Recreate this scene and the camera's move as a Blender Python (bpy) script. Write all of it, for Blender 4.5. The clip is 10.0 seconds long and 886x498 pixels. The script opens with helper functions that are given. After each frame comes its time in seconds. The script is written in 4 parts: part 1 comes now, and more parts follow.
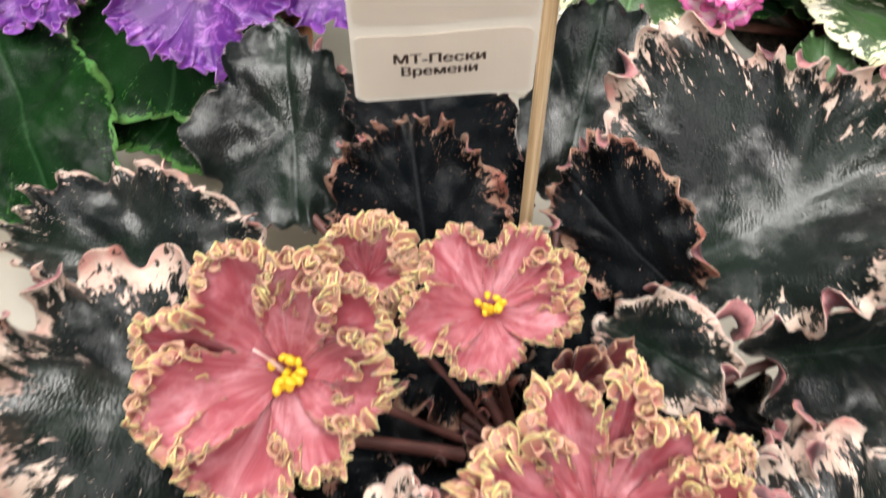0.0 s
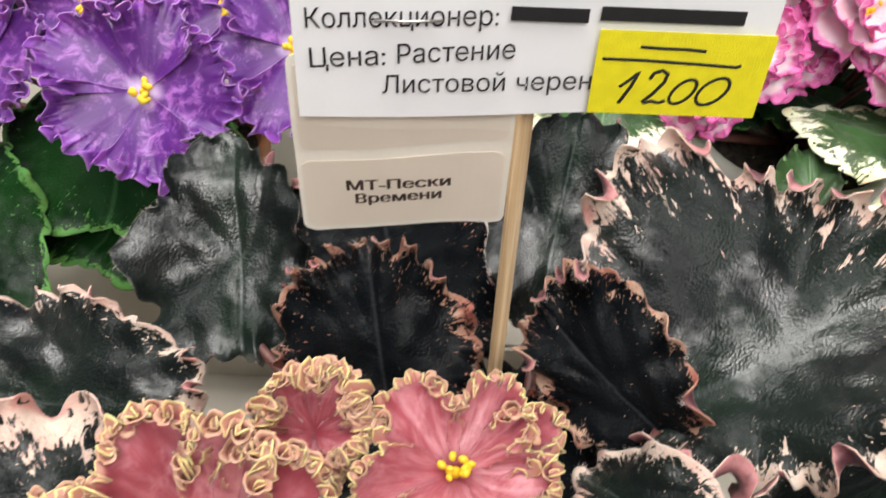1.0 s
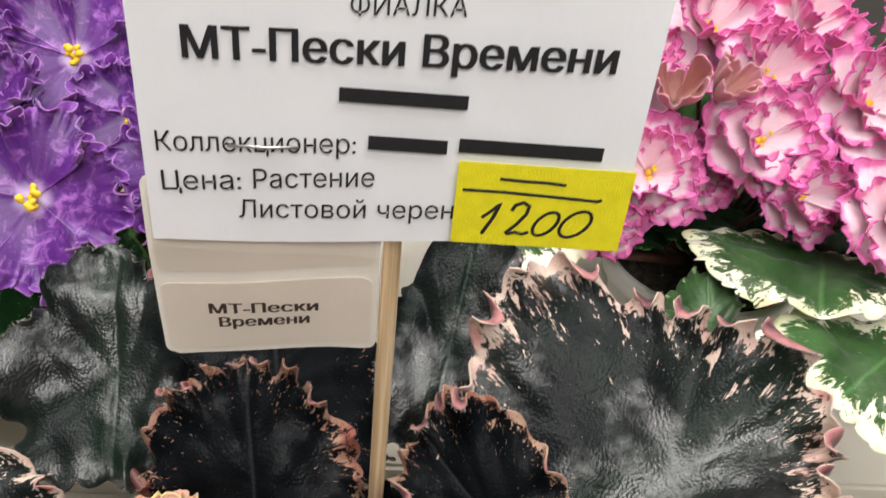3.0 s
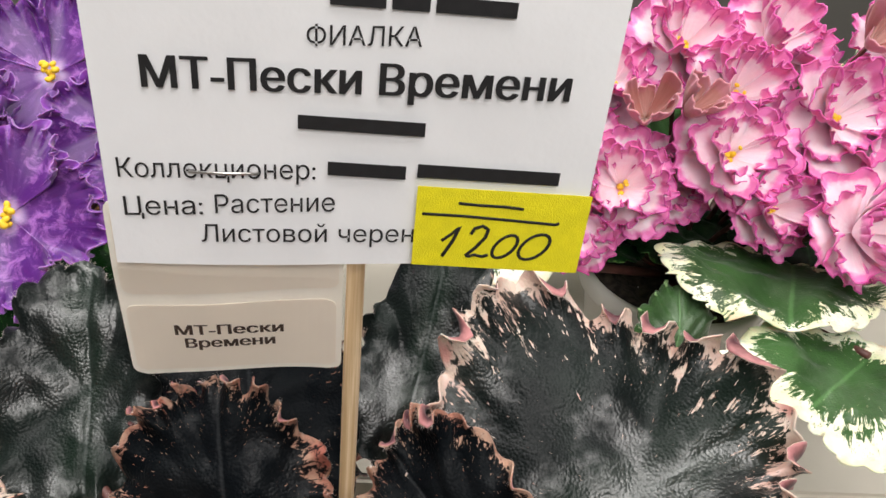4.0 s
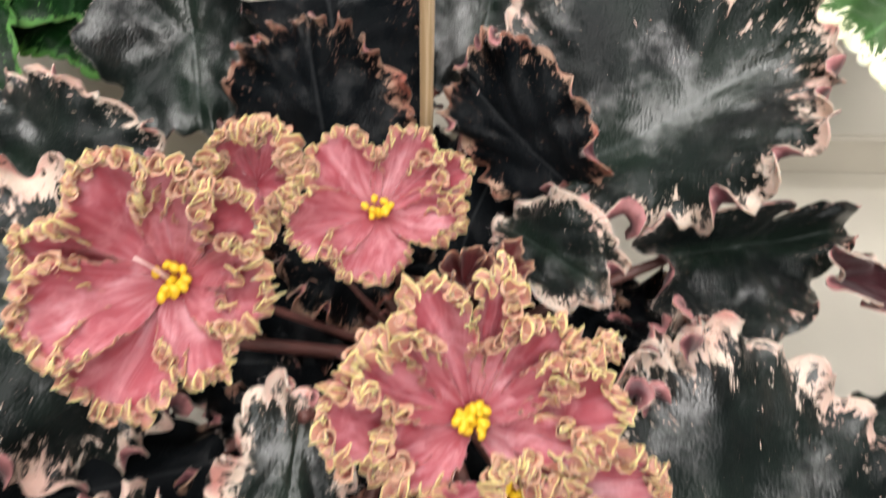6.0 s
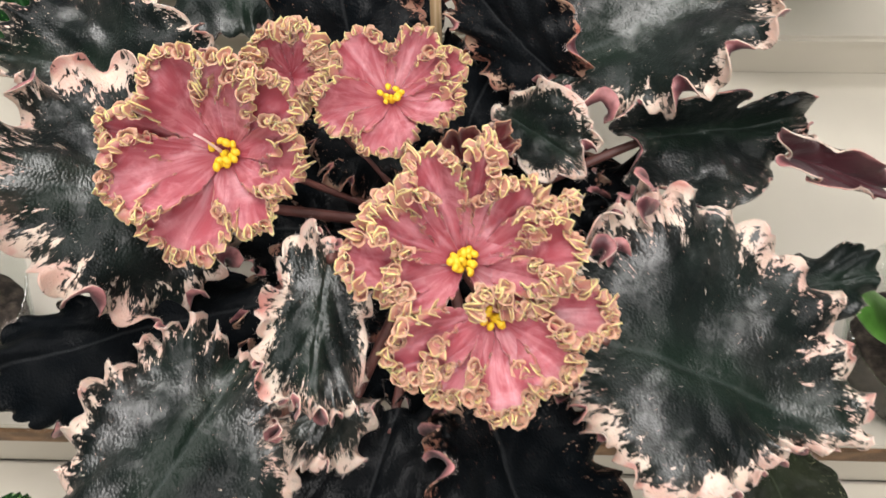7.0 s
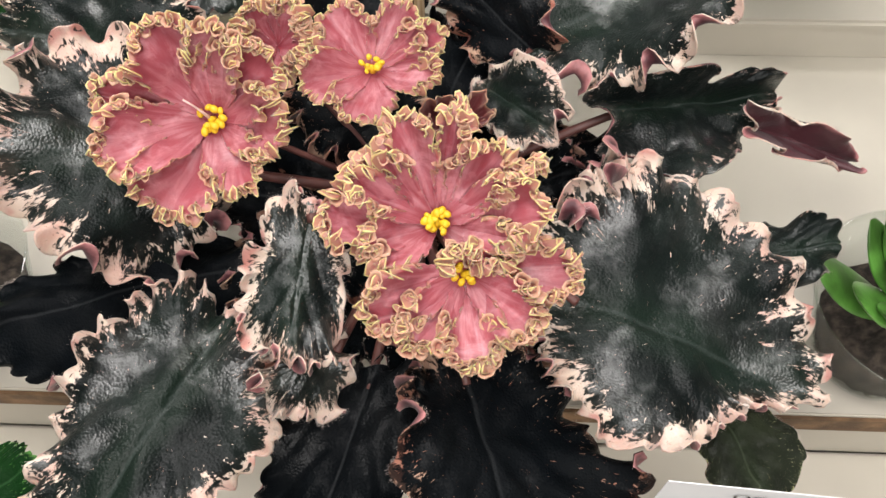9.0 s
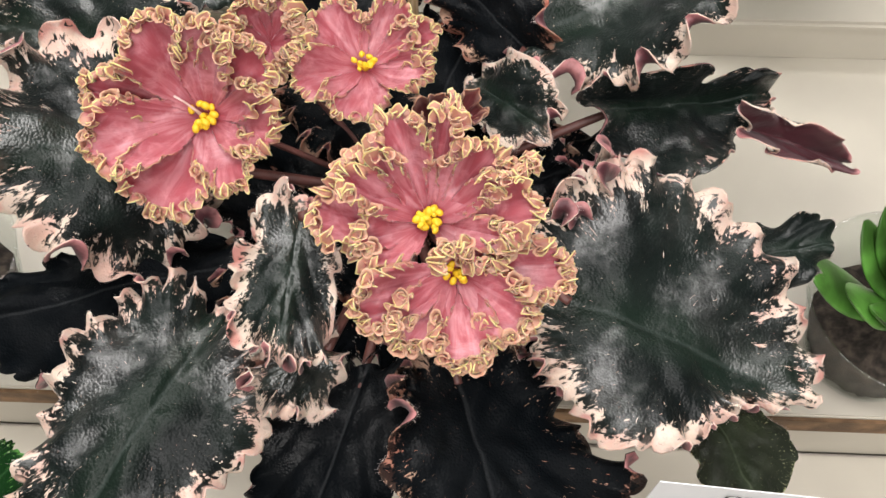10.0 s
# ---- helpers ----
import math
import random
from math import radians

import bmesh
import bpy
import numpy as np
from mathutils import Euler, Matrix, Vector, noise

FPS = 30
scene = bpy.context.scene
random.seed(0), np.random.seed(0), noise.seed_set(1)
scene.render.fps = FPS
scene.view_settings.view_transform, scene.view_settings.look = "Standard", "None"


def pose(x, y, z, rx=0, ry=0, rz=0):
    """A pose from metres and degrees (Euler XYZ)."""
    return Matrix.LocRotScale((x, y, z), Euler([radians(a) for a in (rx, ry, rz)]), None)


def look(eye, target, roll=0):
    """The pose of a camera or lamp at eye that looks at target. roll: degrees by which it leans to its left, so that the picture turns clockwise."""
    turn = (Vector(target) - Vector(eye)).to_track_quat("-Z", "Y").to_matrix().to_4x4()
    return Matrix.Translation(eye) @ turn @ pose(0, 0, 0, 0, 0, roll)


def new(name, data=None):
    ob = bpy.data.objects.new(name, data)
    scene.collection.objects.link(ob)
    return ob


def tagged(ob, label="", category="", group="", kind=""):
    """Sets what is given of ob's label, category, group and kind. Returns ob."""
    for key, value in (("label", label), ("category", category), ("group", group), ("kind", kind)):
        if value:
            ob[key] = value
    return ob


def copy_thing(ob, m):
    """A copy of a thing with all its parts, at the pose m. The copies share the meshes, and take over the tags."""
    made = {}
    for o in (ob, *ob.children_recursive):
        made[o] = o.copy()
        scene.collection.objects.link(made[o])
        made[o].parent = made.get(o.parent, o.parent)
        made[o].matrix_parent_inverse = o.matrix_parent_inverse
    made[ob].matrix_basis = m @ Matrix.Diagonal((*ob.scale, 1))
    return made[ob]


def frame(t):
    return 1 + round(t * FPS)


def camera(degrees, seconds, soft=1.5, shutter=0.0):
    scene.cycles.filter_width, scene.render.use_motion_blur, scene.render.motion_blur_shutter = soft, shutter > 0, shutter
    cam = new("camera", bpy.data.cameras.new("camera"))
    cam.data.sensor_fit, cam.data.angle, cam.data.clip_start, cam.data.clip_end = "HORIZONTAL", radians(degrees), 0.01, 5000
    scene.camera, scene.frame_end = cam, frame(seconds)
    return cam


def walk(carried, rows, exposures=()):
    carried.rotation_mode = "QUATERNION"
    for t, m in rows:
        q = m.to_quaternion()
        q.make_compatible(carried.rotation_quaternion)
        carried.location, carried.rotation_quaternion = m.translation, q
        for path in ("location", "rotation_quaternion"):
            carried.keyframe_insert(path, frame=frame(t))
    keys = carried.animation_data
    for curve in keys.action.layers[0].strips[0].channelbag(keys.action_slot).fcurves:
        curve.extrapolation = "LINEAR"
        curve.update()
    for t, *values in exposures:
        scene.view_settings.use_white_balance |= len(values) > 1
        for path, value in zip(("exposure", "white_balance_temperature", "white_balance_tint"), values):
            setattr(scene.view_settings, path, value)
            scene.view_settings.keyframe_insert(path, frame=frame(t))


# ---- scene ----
from mathutils import geometry

cam = camera(55.0, 10.0, shutter=0.5)
METRES, EYE, TILT, LEAN, TURN = 0.2, 0.36, 0.0, 0.0, 1.6
ROWS = [
    (0.0, 0.0, 0.0, 0.0, 0.53, -48.07, -0.47),
    (0.5, -0.0031, 0.1127, -0.026, -0.19, -45.16, -1.05),
    (1.0, 0.0125, 0.1475, -0.0508, -0.76, -42.27, -1.98),
    (1.5, 0.0521, 0.1704, -0.0561, -1.14, -39.26, -3.06),
    (2.0, 0.0844, 0.1889, -0.0502, -1.7, -37.66, -3.96),
    (2.5, 0.0973, 0.1912, -0.055, -2.31, -36.33, -4.62),
    (3.0, 0.1016, 0.1866, -0.0415, -2.83, -35.38, -5.09),
    (3.2, 0.110, 0.182, -0.0268, -3.01, -34.96, -5.11),
    (4.3, 0.1324, 0.1854, -0.0172, -3.70, -34.94, -5.315),
    (4.5, 0.1359, 0.1791, -0.0238, -3.8, -35.24, -5.28),
    (5.0, 0.1468, 0.1138, 0.0081, -3.97, -37.6, -4.69),
    (5.5, 0.1121, 0.0442, -0.0501, -3.11, -46.71, -3.99),
    (6.0, 0.1131, 0.0002, -0.0001, -1.46, -54.55, -1.19),
    (6.2, 0.1086, -0.0312, 0.0309, -0.94, -57.46, -0.75),
    (7.3, 0.195, -0.2306, 0.1915, 0.272, -60.585, 1.221),
    (7.5, 0.209, -0.2464, 0.1943, 0.37, -60.91, 1.16),
    (8.0, 0.2202, -0.271, 0.2063, 0.49, -60.85, 1.3),
    (8.5, 0.2167, -0.2741, 0.2018, 0.61, -60.66, 1.24),
    (9.0, 0.2127, -0.266, 0.1963, 0.67, -60.53, 1.05),
    (9.5, 0.2171, -0.2659, 0.1924, 0.68, -60.49, 0.78),
    (10.0, 0.2163, -0.2648, 0.1893, 0.75, -60.52, 0.57),
]
EXPOSURES = [(0.0, 0.40), (0.5, 0.38), (1.0, 0.30), (2.5, 0.09), (5.0, 0.06), (5.5, 0.14), (6.0, 0.24), (7.5, 0.22), (10.0, 0.24)]
walk(cam, [(t, pose(0, 0, EYE, TILT, LEAN, TURN) @ pose(METRES * x, METRES * y, METRES * z, 90 + pitch, roll, yaw)) for t, x, y, z, yaw, pitch, roll in ROWS], EXPOSURES)

# ---- world and lamps ----
world = bpy.data.worlds.new("world")
scene.world = world
world.use_nodes = True
world.node_tree.nodes["Background"].inputs[0].default_value = (0.9, 0.95, 1.0, 1)
world.node_tree.nodes["Background"].inputs[1].default_value = 0.06


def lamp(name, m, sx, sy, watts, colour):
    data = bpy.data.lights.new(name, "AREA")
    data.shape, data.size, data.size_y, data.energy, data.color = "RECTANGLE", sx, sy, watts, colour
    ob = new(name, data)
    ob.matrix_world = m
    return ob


# lamps out of view: overhead and back assumed from leaf sheen, front added as fill
lamp("unseen_overhead_lamp", look((-0.05, 0.06, 0.98), (0.0, 0.15, 0.15)), 1.10, 0.20, 7.4, (1.0, 0.96, 0.94))
lamp("unseen_back_lamp", look((0.0, 0.42, 0.74), (0.02, 0.15, 0.12)), 1.60, 0.10, 5.0, (1.0, 0.97, 0.93))
lamp("front_fill_lamp", look((0.1, -1.30, 1.60), (0.05, 0.1, 0.2)), 1.2, 0.7, 27.0, (1.0, 0.96, 0.925))


# ---- materials ----
class Nodes:
    """A small wrapper that adds and links shader nodes."""

    def __init__(self, name):
        self.mat = bpy.data.materials.new(name)
        self.mat.use_nodes = True
        self.tree = self.mat.node_tree
        self.bsdf = self.tree.nodes["Principled BSDF"]

    def put(self, socket, value):
        if isinstance(value, bpy.types.NodeSocket):
            self.tree.links.new(value, socket)
        else:
            socket.default_value = value

    def add(self, kind, **inputs):
        node = self.tree.nodes.new(kind)
        for key, value in inputs.items():
            self.put(node.inputs[key.replace("_", " ")], value)
        return node

    def attr(self, name):
        node = self.tree.nodes.new("ShaderNodeAttribute")
        node.attribute_name = name
        return node

    def math(self, op, a, b=0.0, c=0.0):
        node = self.tree.nodes.new("ShaderNodeMath")
        node.operation = op
        for i, v in enumerate((a, b, c)):
            self.put(node.inputs[i], v)
        return node.outputs[0]

    def vmul(self, v, k):
        node = self.tree.nodes.new("ShaderNodeVectorMath")
        node.operation = "MULTIPLY"
        self.put(node.inputs[0], v)
        node.inputs[1].default_value = k
        return node.outputs[0]

    def mix(self, fac, a, b):
        node = self.tree.nodes.new("ShaderNodeMix")
        node.data_type = "RGBA"
        self.put(node.inputs[0], fac)
        for i, v in ((6, a), (7, b)):
            self.put(node.inputs[i], (*v, 1.0) if isinstance(v, tuple) else v)
        return node.outputs[2]

    def step(self, v, lo, hi):
        node = self.tree.nodes.new("ShaderNodeMapRange")
        node.interpolation_type = "SMOOTHSTEP"
        for i, x in enumerate((v, lo, hi)):
            self.put(node.inputs[i], x)
        return node.outputs[0]

    def noise(self, vector, scale, detail=3.0, rough=0.5, warp=0.0, w=None):
        node = self.add("ShaderNodeTexNoise", Vector=vector, Scale=scale, Detail=detail, Roughness=rough, Distortion=warp)
        if w is not None:
            node.noise_dimensions = "4D"
            self.put(node.inputs["W"], w)
        return node.outputs[0]

    def place(self):
        return self.tree.nodes.new("ShaderNodeTexCoord").outputs["Object"]

    def bump(self, height, strength, distance):
        node = self.add("ShaderNodeBump", Height=height, Strength=strength, Distance=distance)
        self.tree.links.new(node.outputs[0], self.bsdf.inputs["Normal"])

    def set(self, **inputs):
        for key, value in inputs.items():
            if isinstance(value, tuple) and len(value) == 3 and "Radius" not in key:
                value = (*value, 1.0)
            self.put(self.bsdf.inputs[key.replace("_", " ")], value)
        return self.mat


def plain(name, colour, rough=0.5, grain=60.0, vary=0.12, bump=0.1, metal=0.0, specular=0.5):
    n = Nodes(name)
    p = n.place()
    a = n.noise(p, grain, 4.0)
    b = n.noise(p, grain * 9.0, 3.0)
    dark = tuple(c * (1 - vary * 2) for c in colour)
    n.bump(b, bump, 0.0006)
    return n.set(Base_Color=n.mix(n.step(a, 0.3, 0.75), dark, colour), Roughness=rough, Metallic=metal, Specular_IOR_Level=specular)


def variegated(name, dark, green, pale, blush, rough=0.31, edge_noise=0.95, sheen=0.03, shine=0.46, rib=(0.009, 0.018, 0.012)):
    """A leaf face: dark quilted blade, pale streaked margin. Reads the mesh's polar, blade and margin attributes."""
    n = Nodes(name)
    polar, blade = n.attr("polar").outputs["Vector"], n.attr("blade").outputs["Vector"]
    margin = n.attr("margin").outputs["Fac"]
    p = n.place()
    rho = n.tree.nodes.new("ShaderNodeSeparateXYZ")
    n.put(rho.inputs[0], polar)
    streak = n.noise(n.vmul(polar, (6.5, 6.5, 2.2)), 1.6, 5.0, 0.6, 0.5)
    fleck = n.noise(n.vmul(polar, (14.0, 14.0, 8.0)), 1.3, 4.0, 0.62, 1.2)
    broad = n.noise(p, 48.0, 3.0, 0.6, 0.8)
    v = n.math("ADD", rho.outputs[2], n.math("MULTIPLY", n.math("SUBTRACT", streak, 0.5), edge_noise))
    v = n.math("ADD", v, n.math("MULTIPLY", n.math("SUBTRACT", fleck, 0.5), edge_noise * 0.9))
    v = n.math("ADD", v, n.math("MULTIPLY", n.math("SUBTRACT", broad, 0.5), 0.8))
    mask = n.step(n.math("SUBTRACT", v, margin), 0.0, 0.09)
    spots = n.step(n.math("ADD", n.noise(n.vmul(polar, (25.0, 25.0, 12.0)), 1.5, 3.0, 0.55, 1.0), n.math("MULTIPLY", rho.outputs[2], 0.13)), 0.750, 0.785)
    some = n.math("MULTIPLY", spots, n.math("SUBTRACT", 1.0, n.step(margin, 1.0, 1.06)))
    rimmed = n.math("MULTIPLY", n.step(n.math("ADD", rho.outputs[2], n.math("MULTIPLY", n.math("SUBTRACT", fleck, 0.5), 0.42)), 0.905, 0.93), n.math("SUBTRACT", 1.0, n.step(margin, 0.94, 1.0)))
    island = n.math("MULTIPLY", n.step(n.noise(p, 190.0, 3.0, 0.55, 0.9), 0.58, 0.63), n.step(n.noise(p, 46.0, 2.0), 0.42, 0.56))
    mask = n.math("MULTIPLY", n.math("MAXIMUM", n.math("MAXIMUM", mask, some), rimmed), n.math("SUBTRACT", 1.0, island))
    xyz = n.tree.nodes.new("ShaderNodeSeparateXYZ")
    n.put(xyz.inputs[0], blade)
    vein = n.math("SUBTRACT", 1.0, n.step(n.math("ABSOLUTE", xyz.outputs[0]), 0.005, 0.03))
    body = n.mix(n.step(n.noise(p, 38.0, 4.0), 0.38, 0.68), dark, green)
    near_rib = n.math("SUBTRACT", 1.0, n.step(n.math("ADD", n.math("ABSOLUTE", xyz.outputs[0]), n.math("MULTIPLY", n.math("SUBTRACT", n.noise(p, 55.0, 3.0), 0.5), 0.5)), 0.04, 0.34))
    body = n.mix(n.math("MULTIPLY", near_rib, 0.65), body, rib)
    body = n.mix(n.math("MULTIPLY", vein, 0.35), body, tuple(min(1, c * 2.5 + 0.02) for c in green))
    rim = n.mix(n.step(n.noise(p, 70.0, 3.0), 0.42, 0.66), pale, blush)
    rim = n.mix(n.math("MULTIPLY", n.step(n.noise(p, 48.0, 2.0, 0.5, 0.0), 0.56, 0.66), n.step(rho.outputs[2], 0.86, 0.94)), rim, tuple(c * k for c, k in zip(blush, (0.94, 0.72, 0.74))))
    pebble = n.add("ShaderNodeTexVoronoi", Vector=p, Scale=1050.0)
    height = n.math("ADD", n.math("MULTIPLY", pebble.outputs["Distance"], -0.55), n.math("MULTIPLY", n.noise(p, 240.0, 4.0), 0.7))
    n.bump(height, 0.6, 0.00055)
    rough_now = n.math("ADD", rough, n.math("MULTIPLY", n.math("SUBTRACT", n.noise(p, 90.0, 3.0), 0.5), 0.25))
    patch = n.step(n.math("ADD", n.noise(p, 34.0, 3.0, 0.55, 0.4), n.math("MULTIPLY", n.math("SUBTRACT", n.noise(p, 260.0, 3.0), 0.5), 0.25)), 0.46, 0.66)
    gloss = n.math("MULTIPLY", shine, n.math("ADD", 0.22, n.math("MULTIPLY", patch, 1.3)))
    return n.set(Base_Color=n.mix(mask, body, rim), Roughness=n.math("ADD", rough_now, n.math("MULTIPLY", mask, 0.22)),
                 Specular_IOR_Level=gloss, Sheen_Weight=sheen, Sheen_Roughness=0.4, Subsurface_Weight=n.math("MULTIPLY", mask, 0.25),
                 Subsurface_Scale=0.0015, Subsurface_Radius=(1.0, 0.5, 0.35))


def underside(name, red, pale):
    n = Nodes(name)
    polar = n.attr("polar").outputs["Vector"]
    rho = n.tree.nodes.new("ShaderNodeSeparateXYZ")
    n.put(rho.inputs[0], polar)
    p = n.place()
    v = n.math("ADD", rho.outputs[2], n.math("MULTIPLY", n.math("SUBTRACT", n.noise(p, 120.0, 4.0), 0.5), 0.3))
    n.bump(n.noise(p, 500.0, 4.0), 0.4, 0.0005)
    return n.set(Base_Color=n.mix(n.step(v, 0.90, 1.04), red, pale), Roughness=0.55, Sheen_Weight=0.1)


def petal(name, throat, body, pale, edge, rim, edge_at=0.72, rim_at=0.95, streak=0.5, blotch=0.0, throat_to=0.26, blot=95.0):
    """A petal face: colour from the throat out, veins along it, a tinted border and a thin rim line."""
    n = Nodes(name)
    co = n.attr("petal").outputs["Vector"]
    xyz = n.tree.nodes.new("ShaderNodeSeparateXYZ")
    n.put(xyz.inputs[0], co)
    p = n.place()
    r, s = xyz.outputs[1], xyz.outputs[2]
    own = n.tree.nodes.new("ShaderNodeObjectInfo").outputs["Random"]
    veins = n.noise(n.vmul(co, (1.7, 0.6, 0.0)), 3.0, 4.0, 0.6, 0.7, n.math("MULTIPLY", own, 40.0))
    broad = n.noise(p, blot, 5.0, 0.68, 0.6)
    c = n.mix(n.math("MULTIPLY", n.step(veins, 0.40, 0.68), streak), body, pale)
    c = n.mix(n.math("MULTIPLY", n.step(broad, 0.48, 0.7), blotch), c, pale)
    c = n.mix(n.math("SUBTRACT", 1.0, n.step(r, 0.04, throat_to)), c, throat)
    jit = n.math("MULTIPLY", n.math("SUBTRACT", n.noise(p, 420.0, 3.0), 0.5), 0.22)
    c = n.mix(n.step(n.math("ADD", s, jit), edge_at, edge_at + 0.16), c, edge)
    rim_now = n.mix(n.step(n.noise(p, 210.0, 3.0), 0.40, 0.60), tuple(a * 0.45 + b * 0.55 for a, b in zip(edge, rim)), rim)
    c = n.mix(n.step(n.math("ADD", s, n.math("MULTIPLY", jit, 0.06)), rim_at - 0.007, rim_at), c, rim_now)
    n.bump(n.math("ADD", n.noise(p, 900.0, 3.0), veins), 0.25, 0.0004)
    return n.set(Base_Color=c, Roughness=0.42, Sheen_Weight=0.3, Sheen_Roughness=0.35, Specular_IOR_Level=0.45,
                 Subsurface_Weight=0.3, Subsurface_Scale=0.002, Subsurface_Radius=(1.0, 0.45, 0.4))


LEAF = variegated("violet_leaf", (0.004, 0.006, 0.006), (0.010, 0.015, 0.013), (0.62, 0.50, 0.42), (0.57, 0.38, 0.32), 0.36, shine=0.70)
# LEAF_DARK: blade blacker and duller than LEAF, partly for shade in the rosette
LEAF_DARK = variegated("dark_leaf", (0.003, 0.004, 0.005), (0.007, 0.008, 0.009), (0.42, 0.27, 0.20), (0.32, 0.15, 0.11), 0.36, 0.85, 0.0, 0.09, (0.004, 0.005, 0.006))
OLIVE = variegated("olive_leaf", (0.020, 0.024, 0.016), (0.034, 0.042, 0.024), (0.55, 0.55, 0.34), (0.42, 0.46, 0.22), 0.45, 0.7, 0.05, 0.3, (0.030, 0.042, 0.022))
LEAF_UNDER = underside("leaf_underside", (0.060, 0.012, 0.018), (0.46, 0.19, 0.19))
GREEN = variegated("green_leaf", (0.002, 0.010, 0.003), (0.005, 0.028, 0.005), (0.09, 0.23, 0.055), (0.07, 0.19, 0.05), 0.5, 0.15, 0.05, 0.18, (0.005, 0.026, 0.006))
GREEN_UNDER = underside("green_underside", (0.16, 0.28, 0.10), (0.22, 0.36, 0.14))
MOTTLED = variegated("mottled_leaf", (0.025, 0.06, 0.018), (0.05, 0.12, 0.035), (0.86, 0.84, 0.66), (0.74, 0.76, 0.48), 0.5, 0.8, 0.15, 0.46, (0.05, 0.12, 0.035))
# CORAL: pale streaks include painted highlights; the wide dark throat includes cup shade
CORAL = petal("coral_petal", (0.24, 0.028, 0.044), (0.34, 0.070, 0.092), (0.70, 0.34, 0.38), (0.42, 0.20, 0.14), (0.70, 0.57, 0.24), 0.80, 0.987, 0.40, 0.5, throat_to=0.42)
FRILL = petal("frill", (0.12, 0.028, 0.026), (0.28, 0.095, 0.075), (0.48, 0.24, 0.17), (0.52, 0.29, 0.20), (0.68, 0.54, 0.24), 0.5, 0.992)
PURPLE = petal("purple_petal", (0.60, 0.46, 0.72), (0.080, 0.010, 0.165), (0.36, 0.14, 0.48), (0.21, 0.05, 0.34), (0.36, 0.17, 0.49), 0.80, 0.99, 0.12, 0.85, throat_to=0.22, blot=170.0)
PINK = petal("pink_petal", (0.70, 0.30, 0.42), (0.86, 0.62, 0.70), (0.92, 0.80, 0.83), (0.74, 0.20, 0.46), (0.56, 0.06, 0.30), 0.64, 0.95, 0.3, 0.6)
BUD_DARK = petal("dark_bud", (0.10, 0.02, 0.025), (0.16, 0.035, 0.04), (0.26, 0.09, 0.09), (0.30, 0.13, 0.11), (0.42, 0.25, 0.16), 0.7, 0.97)
BUD_PETAL = petal("bud_petal", (0.30, 0.16, 0.12), (0.42, 0.20, 0.18), (0.55, 0.32, 0.28), (0.50, 0.22, 0.26), (0.55, 0.25, 0.30), 0.7, 0.97)
HAIR = plain("leaf_hair", (0.66, 0.56, 0.52), 0.5, 300.0, 0.05)
YELLOW = plain("anther_yellow", (0.86, 0.56, 0.02), 0.5, 900.0, 0.1)
STALK = plain("stalk", (0.16, 0.06, 0.05), 0.5, 120.0, 0.25)
STALK_PALE = plain("pale_stalk", (0.62, 0.36, 0.30), 0.5, 120.0, 0.2)
PISTIL = plain("pistil", (0.78, 0.55, 0.50), 0.4, 300.0, 0.1)
PAPER = plain("white_paper", (0.86, 0.87, 0.89), 0.75, 40.0, 0.03, 0.15)


def thin_paper(name, colour, rough, through_part):
    """Paper thin enough to let some light through."""
    m = plain(name, colour, rough, 60.0, 0.03, 0.05)
    t = m.node_tree
    glow_through = t.nodes.new("ShaderNodeBsdfTranslucent")
    glow_through.inputs[0].default_value = (*colour, 1.0)
    blend = t.nodes.new("ShaderNodeMixShader")
    blend.inputs[0].default_value = through_part
    t.links.new(t.nodes["Principled BSDF"].outputs[0], blend.inputs[1])
    t.links.new(glow_through.outputs[0], blend.inputs[2])
    t.links.new(blend.outputs[0], t.nodes["Material Output"].inputs[0])
    return m


BACKING = thin_paper("label_backing", (0.99, 0.96, 0.89), 0.35, 0.38)
LABEL = thin_paper("label_paper", (0.98, 0.92, 0.83), 0.4, 0.36)
INK = plain("black_ink", (0.012, 0.012, 0.014), 0.7, 400.0, 0.2)
BROWN_INK = plain("label_ink", (0.07, 0.045, 0.035), 0.7, 400.0, 0.2)
STICKER = plain("yellow_sticker", (0.90, 0.80, 0.01), 0.65, 350.0, 0.05, 0.5)
STEEL = plain("steel", (0.62, 0.60, 0.58), 0.28, 200.0, 0.1, 0.05, 1.0)
CREAM = plain("cream_paint", (0.58, 0.54, 0.46), 0.45, 14.0, 0.06, 0.1)
EDGE_WOOD = plain("raw_wood_edge", (0.28, 0.16, 0.08), 0.7, 90.0, 0.3, 0.5)
# WALL is kept dark so the unseen room shell bounces less light
WALL = plain("wall_paint", (0.34, 0.33, 0.30), 0.8, 3.0, 0.06)
FLOOR = plain("floor_grey", (0.30, 0.27, 0.24), 0.6, 4.0, 0.15)
POT = plain("pot_white", (0.74, 0.72, 0.68), 0.35, 30.0, 0.05)
CLAY = plain("pot_clay", (0.42, 0.17, 0.07), 0.7, 60.0, 0.2)
SOIL = plain("soil", (0.085, 0.065, 0.05), 0.95, 260.0, 0.4, 1.0)
SUCCULENT = plain("succulent_green", (0.13, 0.34, 0.06), 0.35, 55.0, 0.36, 0.1)


def bamboo():
    n = Nodes("bamboo")
    p = n.place()
    grain = n.noise(n.vmul(p, (900.0, 900.0, 24.0)), 1.0, 4.0)
    n.bump(grain, 0.4, 0.0003)
    c = n.mix(n.step(grain, 0.35, 0.7), (0.56, 0.38, 0.20), (0.78, 0.61, 0.40))
    return n.set(Base_Color=c, Roughness=0.55)


